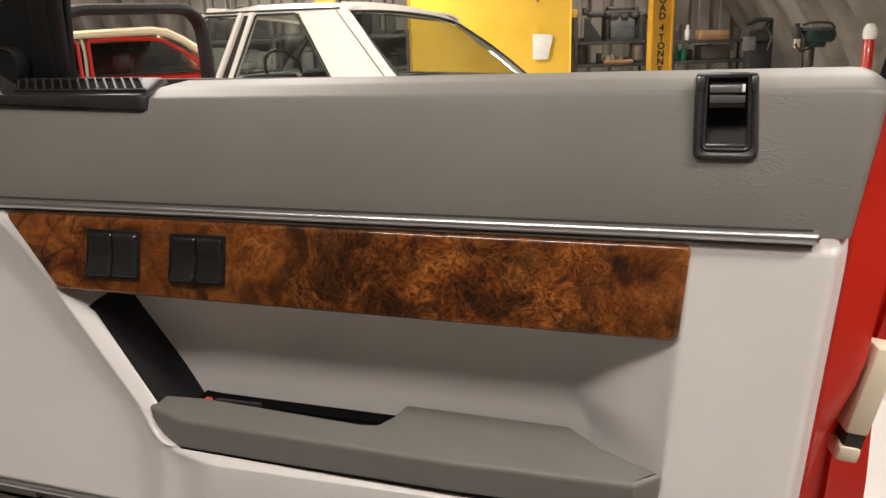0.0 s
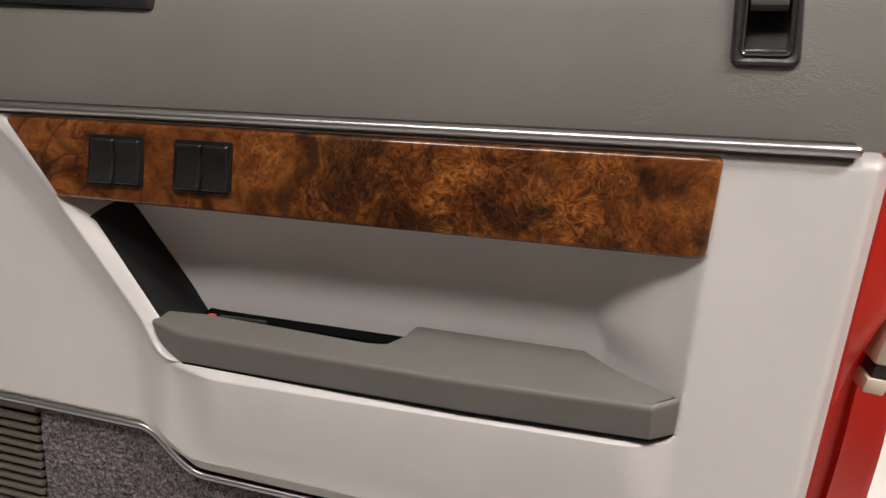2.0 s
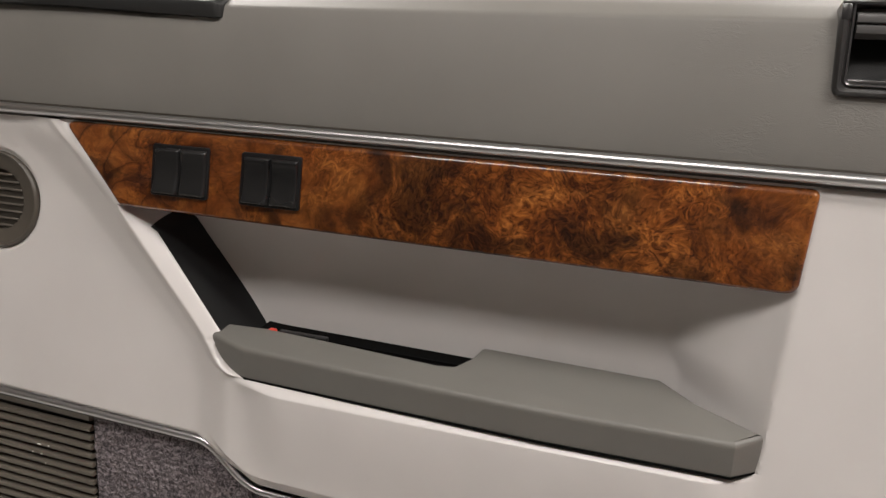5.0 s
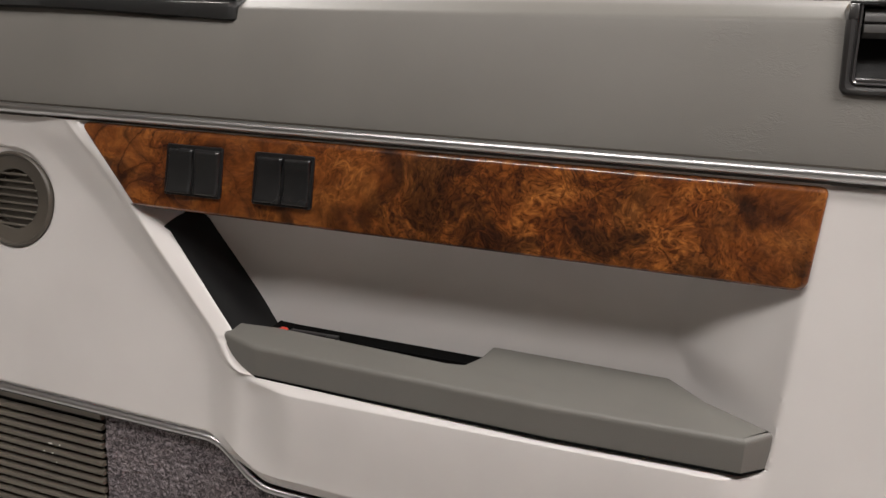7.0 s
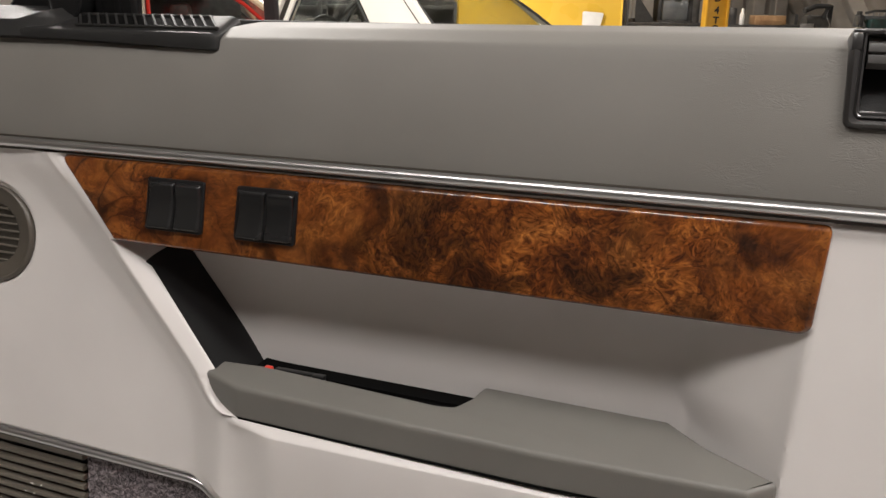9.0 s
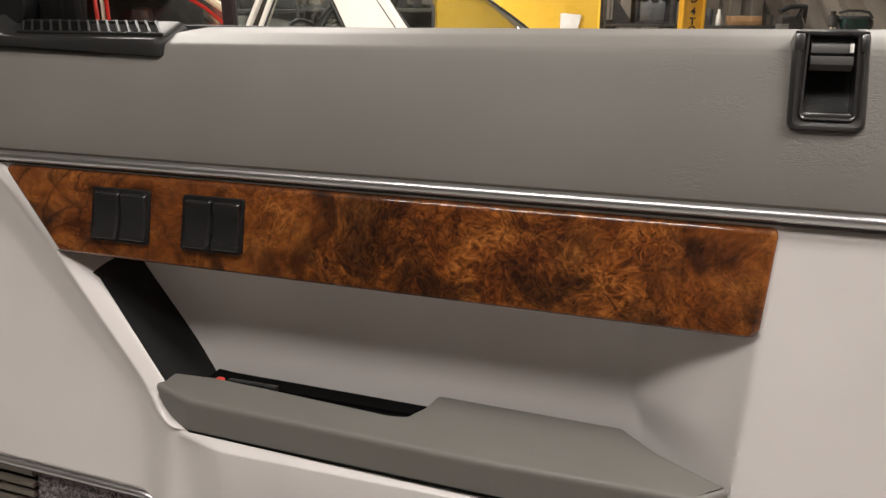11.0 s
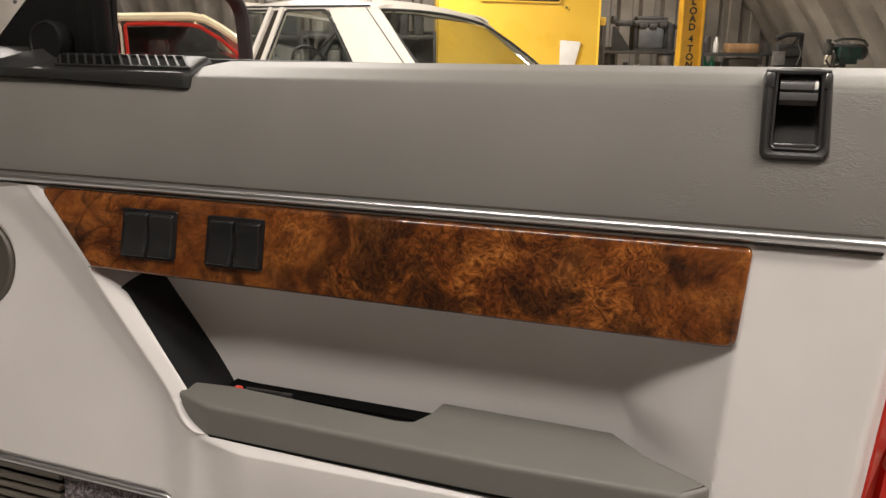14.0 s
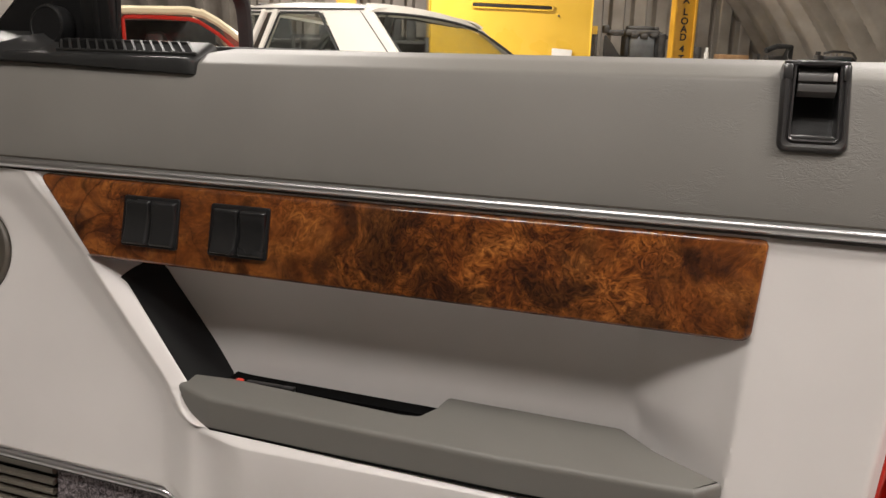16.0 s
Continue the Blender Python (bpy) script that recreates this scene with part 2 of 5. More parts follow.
def carpet_material():
    m = material("grey_carpet", (0.12, 0.105, 0.105), 0.95)
    n = node(m, "ShaderNodeTexNoise", Scale=130.0, Detail=1.5, Distortion=2.6)
    link(m, place(m), n.inputs["Vector"])
    wide = node(m, "ShaderNodeTexNoise", Scale=14.0, Detail=3.0)
    link(m, place(m), wide.inputs["Vector"])
    tuft = ramp(m, n.outputs["Fac"], [(0.32, (0.044, 0.038, 0.042)), (0.48, (0.130, 0.114, 0.122)), (0.66, (0.28, 0.248, 0.264))])
    col = mixed(m, tuft, ramp(m, wide.outputs["Fac"], [(0.35, (0.82, 0.82, 0.84)), (0.65, (1.12, 1.1, 1.08))]), 1.0)
    link(m, col, m.node_tree.nodes["Principled BSDF"].inputs["Base Color"])
    grain(m, 160, 1.0, 0.005, "noise", 2)
    return m


CARPET = carpet_material()


def floor_material():
    m = material("worn_painted_concrete", (0.6, 0.58, 0.55), 0.35)
    n = mottle(m, 2.2, (0.26, 0.24, 0.215), (0.62, 0.61, 0.59), (0.6, 0.3), 12, 0.2)
    worn = ramp(m, n.outputs["Fac"], [(0.33, (0.24, 0.215, 0.18)), (0.40, (0.36, 0.335, 0.30)), (0.42, (0.45, 0.44, 0.42)), (0.7, (0.50, 0.49, 0.47))])
    link(m, worn, m.node_tree.nodes["Principled BSDF"].inputs["Base Color"])
    grain(m, 25, 0.15, 0.004)
    return m


FLOOR = floor_material()
SHEET = material("galvanised_sheet", (0.42, 0.38, 0.33), 0.45, 0.35)
mottle(SHEET, 2.5, (0.22, 0.198, 0.172), (0.37, 0.34, 0.30), (0.35, 0.6), 6)


# ---- mesh helpers ----
def part(name, bm, mat, parent=None, label="", smooth=True):
    me = bpy.data.meshes.new(name)
    bm.to_mesh(me)
    bm.free()
    if smooth:
        me.polygons.foreach_set("use_smooth", [True] * len(me.polygons))
        me.set_sharp_from_angle(angle=radians(38))
    me.materials.append(mat)
    ob = new(name, me)
    if parent:
        ob.parent = parent
    if label:
        tagged(ob, label)
    return ob


def thing(name, at=(0, 0, 0), label="", category="", group="", kind=""):
    ob = new(name)
    ob.empty_display_size = 0.05
    ob.location = at
    return tagged(ob, label, category, group, kind)


def box(bm, x0, x1, y0, y1, z0, z1, r=0.0, m=None, seg=2):
    made = bmesh.ops.create_cube(bm, size=1)["verts"]
    for v in made:
        v.co = Vector(((x0 + x1) / 2 + v.co.x * (x1 - x0), (y0 + y1) / 2 + v.co.y * (y1 - y0), (z0 + z1) / 2 + v.co.z * (z1 - z0)))
    if r:
        edges = list({e for v in made for e in v.link_edges})
        made = list({v for f in bmesh.ops.bevel(bm, geom=edges, offset=r, segments=seg, affect="EDGES", profile=0.5)["faces"] for v in f.verts} | {v for v in made if v.is_valid})
    if m:
        bmesh.ops.transform(bm, matrix=m, verts=made)
    return bm


def boxes(*rows):
    bm = bmesh.new()
    for row in rows:
        box(bm, *row)
    return bm


def grid(f, us, vs, close_u=False):
    """A sheet of points f(u, v)."""
    bm = bmesh.new()
    rows = [[bm.verts.new(f(u, v)) for u in us] for v in vs]
    for a, b in zip(rows, rows[1:]):
        for k in range(len(us) - (0 if close_u else 1)):
            n = (k + 1) % len(us)
            bm.faces.new((a[k], a[n], b[n], b[k]))
    bmesh.ops.recalc_face_normals(bm, faces=bm.faces)
    return bm


def span(a, b, n):
    return [a + (b - a) * k / (n - 1) for k in range(n)]


def loft(rings, caps=True):
    """Joins closed rings of equal length."""
    bm = bmesh.new()
    rows = [[bm.verts.new(p) for p in ring] for ring in rings]
    for a, b in zip(rows, rows[1:]):
        for k in range(len(a)):
            n = (k + 1) % len(a)
            bm.faces.new((a[k], a[n], b[n], b[k]))
    if caps:
        bm.faces.new(list(reversed(rows[0])))
        bm.faces.new(rows[-1])
    bmesh.ops.recalc_face_normals(bm, faces=bm.faces)
    return bm


def rounded(poly, radii, steps=5):
    """A polygon (2D) with rounded corners."""
    out, n = [], len(poly)
    if not hasattr(radii, "__len__"):
        radii = [radii] * n
    for k in range(n):
        p, a, b, r = Vector(poly[k]), Vector(poly[k - 1]), Vector(poly[(k + 1) % n]), radii[k]
        d1, d2 = (a - p), (b - p)
        if r <= 0:
            out.append(p)
            continue
        half = d1.angle(d2) / 2
        cut = min(r / math.tan(half), d1.length * 0.49, d2.length * 0.49)
        p1, p2 = p + d1.normalized() * cut, p + d2.normalized() * cut
        for s in range(steps + 1):
            t = s / steps
            out.append(p1 * (1 - t) ** 2 + p * 2 * t * (1 - t) + p2 * t * t)
    return out


def inset(poly, d):
    """A polygon drawn in by d."""
    n, out = len(poly), []
    area = sum(poly[k].x * poly[(k + 1) % n].y - poly[(k + 1) % n].x * poly[k].y for k in range(n))
    side = 1 if area > 0 else -1
    for k in range(n):
        e1, e2 = (poly[k] - poly[k - 1]), (poly[(k + 1) % n] - poly[k])
        n1, n2 = Vector((-e1.y, e1.x)) * side, Vector((-e2.y, e2.x)) * side
        n1, n2 = (n1.normalized() if n1.length > 1e-9 else n2.normalized()), (n2.normalized() if n2.length > 1e-9 else n1.normalized())
        mid = n1 + n2
        mid = mid.normalized() if mid.length > 1e-6 else n1
        out.append(poly[k] + mid * d / max(0.35, mid.dot(n1)))
    return out


def plate(poly, front, thick, r, place_at=None):
    """A plate with a rounded front edge: poly in (x, z), front(x, z) its front's y."""
    rings = [[(p.x, front(p.x, p.y) + thick, p.y) for p in poly]]
    for s in range(5):
        a = s / 4 * math.pi / 2
        q = inset(poly, r * (1 - math.cos(a)))
        rings.append([(p.x, front(p.x, p.y) + r * (1 - math.sin(a)), p.y) for p in q])
    return loft(rings)


def tube(points, r, n=10, closed=False):
    pts = [Vector(p) for p in points]
    rings, up = [], Vector((0.12, 0.3, 1)).normalized()
    for k, p in enumerate(pts):
        a = pts[k - 1] if k or closed else p
        b = pts[(k + 1) % len(pts)] if k < len(pts) - 1 or closed else p
        d = (b - a).normalized()
        s = d.cross(up)
        s = s.normalized() if s.length > 1e-3 else d.orthogonal().normalized()
        t = s.cross(d)
        rings.append([p + (s * math.cos(2 * math.pi * j / n) + t * math.sin(2 * math.pi * j / n)) * r for j in range(n)])
    if closed:
        rings.append(rings[0])
    return loft(rings, not closed)


def lathe(profile, axis_at, m=None, n=32):
    """Turns (radius, height) pairs about the local z axis, then places it by the pose m."""
    bm = loft([[(r * math.cos(2 * math.pi * k / n), r * math.sin(2 * math.pi * k / n), h) for k in range(n)] for r, h in profile])
    bmesh.ops.transform(bm, matrix=(m or Matrix.Translation(axis_at)), verts=bm.verts)
    return bm


def smooth(a, b, x):
    t = min(1, max(0, (x - a) / (b - a)))
    return t * t * (3 - 2 * t)


# ---- hall ----
R_ARCH, C_ARCH, A_MID = 6.0, -2.2, 0.42
S_FAR, S_NEAR = 12.9, -5.0


def build_hall():
    bm = bmesh.new()
    c = [hall(-9, -9, 0), hall(10, -9, 0), hall(10, 16, 0), hall(-9, 16, 0)]
    bm.faces.new([bm.verts.new(p) for p in c])
    tagged(part("floor", bm, FLOOR), "worn white-painted concrete workshop floor", "floor", kind="structure")
    top = math.asin(-C_ARCH / R_ARCH)
    angles = span(top, math.pi - top, 300)
    # deep arched panels: a flat crown, sloping flanks and a crimped trough
    fold = [(0.0, 0.0), (0.16, 0.0), (0.20, 0.02), (0.29, 0.15), (0.33, 0.17), (0.47, 0.17), (0.51, 0.15), (0.60, 0.02)]
    rows = [(S_FAR - 0.60 * k - q * 0.97, d) for k in range(30) for q, d in fold]

    def arch(row, a):
        s, d = row
        crimp = 0.007 * math.sin(a * R_ARCH / 0.085 * 2 * math.pi) * (1 if d < 0.16 else 0)
        rr = R_ARCH + d - 0.05 + crimp
        return hall(A_MID + rr * math.cos(a), s, C_ARCH + rr * math.sin(a))
    bm = grid(arch, rows, angles)
    tagged(part("ceiling", bm, SHEET), "curved corrugated galvanised steel roof of the workshop", "ceiling", kind="structure")
    for name, s, sign in (("wall_far", S_FAR - 0.02, -1), ("wall_near", S_NEAR + 0.02, 1)):
        def f(a, h, s=s):
            top_z = C_ARCH + math.sqrt(max(0.0, (R_ARCH + 0.16) ** 2 - (a - A_MID) ** 2))
            w = ((a / 0.34) % 1.0)
            wave = 0.13 * (smooth(0.02, 0.14, w) - smooth(0.66, 0.78, w))
            return hall(a, s + sign * wave, max(0.0, top_z) * h)
        bm = grid(f, span(A_MID - 5.70, A_MID + 5.70, 700), span(0, 1, 6))
        tagged(part(name, bm, SHEET, smooth=False), "corrugated galvanised steel end wall of the workshop", "wall", kind="structure")


build_hall()


def build_lamps():
    for (a, s, z), power in zip(LAMPS, POWER):
        lamp = thing("ceiling_lamp", hall(a, s, z), "twin-tube fluorescent batten light hanging under the roof", "ceiling lamp", "ceiling lamps")
        lamp.rotation_euler = (0, 0, YAW)
        part("housing", boxes((-0.76, 0.76, -0.09, 0.09, 0.03, 0.09, 0.008)), PAPER, lamp)
        for y in (-0.05, 0.05):
            part("tube", tube([(-0.72, y, 0.005), (0.72, y, 0.005)], 0.014, 10), TUBE, lamp)
        for x in (-0.5, 0.49):
            part("hanger", boxes((x, x + 0.01, -0.005, 0.005, 0.08, 0.42)), STEEL, lamp)
        data = bpy.data.lights.new("fluorescent", "AREA")
        data.shape, data.size, data.size_y, data.energy, data.color = "RECTANGLE", 1.45, 0.16, power, (1.0, 0.92, 0.838)
        ob = new("fluorescent", data)
        ob.matrix_world = Matrix.Translation(hall(a, s, z - 0.025)) @ pose(0, 0, 0, 0, 0, 20)


build_lamps()


# ---- the open car door ----
def face(z):
    """The y of the trim's front, which leans away towards the top."""
    return 0.640 - 0.20 * (1.036 - z)


def wood_face(x, z):
    return 0.635 - 0.26 * (1.036 - z) + 0.0045 * max(0.0, (0.973 - z) / 0.011) ** 2


door = thing("car_door", (0, 0, 0), "open red car door, grey and pale trim, burl wood inlay", "car door")


def pad_y(z):
    k = (z - 1.05) / 0.105
    return 0.646 + 0.018 * k + 0.013 * k * k


def build_pad():
    prof = [(pad_y(z), z) for z in span(1.046, 1.1520, 14)]
    # a soft fold and a narrow slanting facet, then the flat ledge
    y0 = prof[-1][0]
    prof += [(y0 + 0.0008, 1.1534), (y0 + 0.0019, 1.1546), (y0 + 0.0036, 1.1557), (y0 + 0.0060, 1.1568), (y0 + 0.0110, 1.1589), (y0 + 0.0165, 1.1611), (y0 + 0.0220, 1.1631), (y0 + 0.0265, 1.1642)]
    y1, z1 = prof[-1]
    prof += [(y1 + (0.752 - y1) * k / 5, z1 + 0.0006 * k) for k in range(1, 6)]
    prof += [(0.757, z1 - 0.004), (0.757, z1 - 0.03), (0.735, 1.10), (0.70, 1.046)]
    xs = sorted(span(-1.16, 0.09, 90) + [0.0058, 0.0415, -0.5305, -0.5300])
    tail = [0.1 + 0.003 * k for k in range(13)] + [0.1385, 0.140, 0.1412, 0.142]

    def at(x, y, z):
        end = 0.122 + (z - 1.046) * 0.20
        if x < -0.5302:
            # cut away under the demister vent
            z = min(z, 1.1435 + (-0.53 - x) * 0.033)
        z += max(-0.003, min(0.0042, 0.0105 * (x + 0.27))) * smooth(1.12, 1.16, z)
        if x > 0.09:
            q = (x - 0.09) / 0.052
            shrink = 1 - math.sqrt(max(0, 1 - max(0, (q - 0.6) / 0.4) ** 2))
            x = 0.09 + (end - 0.09) * q
            y = y + shrink * 0.010 if y < 0.72 else y
            z = z - shrink * 0.007 if z > 1.12 else z
        return (x, y, z)
    rings = [[at(x, y, z) for y, z in prof] for x in xs + tail]
    bm = loft(rings)
    hole = [f for f in bm.faces if 0.0058 < f.calc_center_median().x < 0.0415 and 1.108 < f.calc_center_median().z < 1.164 and f.calc_center_median().y < 0.70 and len(f.verts) == 4]
    bmesh.ops.delete(bm, geom=hole, context="FACES")
    part("upper_pad", bm, GREY_PAD, door, "grained dark grey vinyl pad with light creases")


def pad_material():
    m = vinyl("creased_grey_vinyl", (0.147, 0.140, 0.128), (0.166, 0.158, 0.145), 0.55, 1500, 0.10)
    m.node_tree.nodes["Principled BSDF"].inputs["Specular IOR Level"].default_value = 0.52
    p = place(m)
    stretch = node(m, "ShaderNodeMapping")
    stretch.inputs["Scale"].default_value = (1, 1, 2.4)
    link(m, p, stretch.inputs[0])
    wr = node(m, "ShaderNodeTexNoise", Scale=100.0, Detail=3.0, Roughness=0.5, Distortion=1.1)
    link(m, stretch.outputs[0], wr.inputs["Vector"])
    crease = ramp(m, wr.outputs["Fac"], [(0.38, (1, 1, 1)), (0.5, (0, 0, 0)), (0.62, (1, 1, 1))])
    area = node(m, "ShaderNodeTexNoise", Scale=26.0, Detail=3.0)
    link(m, p, area.inputs["Vector"])
    # most of the creases gather under the latch
    far, near, both = node(m, "ShaderNodeVectorMath"), node(m, "ShaderNodeMapRange"), node(m, "ShaderNodeMath")
    far.operation, both.operation = "DISTANCE", "ADD"
    link(m, p, far.inputs[0])
    far.inputs[1].default_value = (0.020, 0.655, 1.078)
    link(m, far.outputs["Value"], near.inputs[0])
    near.inputs[1].default_value, near.inputs[2].default_value = 0.02, 0.15
    near.inputs[3].default_value, near.inputs[4].default_value = 0.11, 0.0
    link(m, area.outputs["Fac"], both.inputs[0])
    link(m, near.outputs[0], both.inputs[1])
    where = ramp(m, both.outputs[0], [(0.54, (0, 0, 0)), (0.68, (1, 1, 1))])
    sep = node(m, "ShaderNodeSeparateXYZ")
    link(m, p, sep.inputs[0])
    side = node(m, "ShaderNodeMapRange")
    link(m, sep.outputs[0], side.inputs[0])
    side.inputs[1].default_value, side.inputs[2].default_value = -0.30, 0.02
    side.inputs[4].default_value = 0.34
    mul = node(m, "ShaderNodeMath")
    mul.operation = "MULTIPLY"
    link(m, where, mul.inputs[0])
    link(m, side.outputs[0], mul.inputs[1])
    b = m.node_tree.nodes["Principled BSDF"]
    bump = node(m, "ShaderNodeBump", Distance=0.00042)
    link(m, mul.outputs[0], bump.inputs["Strength"])
    link(m, crease, bump.inputs["Height"])
    link(m, b.inputs["Normal"].links[0].from_socket, bump.inputs["Normal"])
    link(m, bump.outputs[0], b.inputs["Normal"])
    return m


GREY_PAD = pad_material()
build_pad()


def build_strip():
    # a rounded bright moulding in a dark seam
    prof = []
    for s in range(13):
        a = math.pi * s / 12
        prof.append((0.6400 - 0.0062 * math.sin(a) ** 0.8, 1.0418 + 0.0049 * (1 - math.cos(a))))
    prof += [(0.652, 1.0516), (0.652, 1.0418)]
    rings = [[(x, y, z) for y, z in prof] for x in span(-1.16, 0.094, 30)]
    rings.append([(0.0965, y + 0.002, 1.046 + (z - 1.046) * 0.85) for y, z in prof])
    part("chrome_strip", loft(rings), CHROME, door, "satin bright metal moulding")
    part("strip_seam", boxes((-1.16, 0.093, 0.6405, 0.652, 1.0385, 1.0524, 0.001)), INK, door)


build_strip()


def build_wood():
    poly = rounded([(-0.6965, 1.0385), (0.0018, 1.0372), (-0.0050, 0.9556), (-0.6260, 0.9612)], [0.006, 0.006, 0.012, 0.004])
    part("wood_trim", plate(poly, wood_face, 0.017, 0.0042), BURL, door, "polished burl walnut inlay panel")


build_wood()


def build_switch(x0, x1):
    z0, z1 = 0.9802, 1.0238
    base = part("switch_bezel", plate(rounded([(x0 - 0.0020, z0 - 0.0016), (x1 + 0.0014, z0 - 0.0016), (x1 + 0.0014, z1 + 0.0020), (x0 - 0.0020, z1 + 0.0020)], 0.0025, 3), lambda x, z: wood_face(x, z) - 0.0016, 0.008, 0.0007), BLACK, door, "black plastic window switch surround")
    base.location = (0, 0, 0)
    mid = (x0 + x1) / 2
    for a, b, tip in ((x0 + 0.001, mid - 0.0010, 1), (mid + 0.0010, x1 - 0.001, -1)):
        def front(x, z):
            k = (z - z0) / (z1 - z0) * 2 - 1
            return wood_face(x, z) - 0.0032 - 0.0036 * k * k + tip * 0.0007 * k
        def shell(u, v):
            edge = max(abs(u), abs(v))
            # outermost ring drops to the base
            if edge > 1.0:
                u, v = max(-1, min(1, u)), max(-1, min(1, v))
            x = (a + b) / 2 + u * (b - a) / 2
            z = (z0 + z1) / 2 + v * (z1 - z0 - 0.002) / 2
            if edge > 1.0:
                return (x, wood_face(x, z) + 0.002, z)
            drop = 0.0
            for q, w in ((abs(u), 0.20), (abs(v), 0.15)):
                if q > 1 - w:
                    drop += 0.0040 * (1 - math.sqrt(max(0.0, 1 - ((q - 1 + w) / w) ** 2)))
            return (x, front(x, z) + min(drop, 0.0050), z)
        steps = [-1.01, -1, -0.985, -0.95, -0.9, -0.84] + span(-0.75, 0.75, 9) + [0.84, 0.9, 0.95, 0.985, 1, 1.01]
        part("rocker", grid(shell, steps, steps), SATIN, base)


build_switch(-0.5850, -0.5255)
build_switch(-0.4875, -0.4290)

# ---- the moulded lower trim ----
SPEAKER_X = -0.797


def pipe_z(x):
    """The height of the bright piping under the trim, with its step at the armrest's bulge."""
    w = smooth(-0.545, -0.466, x)
    return (0.7292 + (-0.537 - x) * 0.027) * (1 - w) + (0.6870 - (x + 0.457) * 0.031) * w


def bottom(x):
    """The height of the carpet's upper edge."""
    return pipe_z(x) + 0.005


def trim_bottom(x):
    """The trim ends just above the piping."""
    return pipe_z(x) + 0.0010 + 0.0075 * smooth(-0.535, -0.485, x)


def left_line(z):
    """The left lip of the pocket."""
    if z > 0.8425:
        return -0.6365 + (0.965 - z) * 0.867
    # below, it follows the rounded nose of the armrest
    k = min(1.0, (0.8425 - z) / 0.0310)
    return -0.5303 + 0.0050 * smooth(0.8425, 0.8320, z) + 0.0465 * (1 - math.sqrt(1 - k * k))


def deep(z):
    """The back wall stands a little steeper than the face."""
    return 0.0700 - 0.0030 * smooth(0.86, 0.94, z)


def soft_min(*v):
    k = 0.0022
    m = min(v)
    return m - k * math.log(sum(math.exp(-(q - m) / k) for q in v)) if m < 0.2 else m


def bevel(z):
    """The width of the bevel inside the pocket's lip, narrowing to nothing under the wood."""
    return 0.002 + 0.0109 * min(1.0, max(0.0, (0.960 - z) / 0.024)) * max(0.15, smooth(0.832, 0.8425, z))


def left_wall(s, w):
    """The pocket's left side: a crisp fold, a bevel, then a steep wall."""
    if s < 0.002:
        return max(0.0, s) ** 2 * 250
    return 0.001 + 1.0 * (s - 0.002) if s < w else w - 0.001 + (s - w) * 6.5


def pocket(x, z):
    """The depth of the pocket behind the armrest."""
    sl = (x - left_line(z)) * 0.76
    left = left_wall(sl, bevel(z))
    sr = -0.012 + (z - 0.84) * 0.06 - x
    right = sr * deep(z) / (0.083 - 0.014 * (1 - smooth(0.845, 0.885, z))) if sr > 0 else 0.0
    top = (0.9625 - z) * 6.0
    low = (z - 0.8115) * 5.0
    d = min(left, right, deep(z), max(0.0, top), max(0.0, low))
    if d <= 0:
        return 0.0
    return max(0.0, min(d, soft_min(left, right, deep(z) + 0.001) if min(top, low) > 0.07 else d))


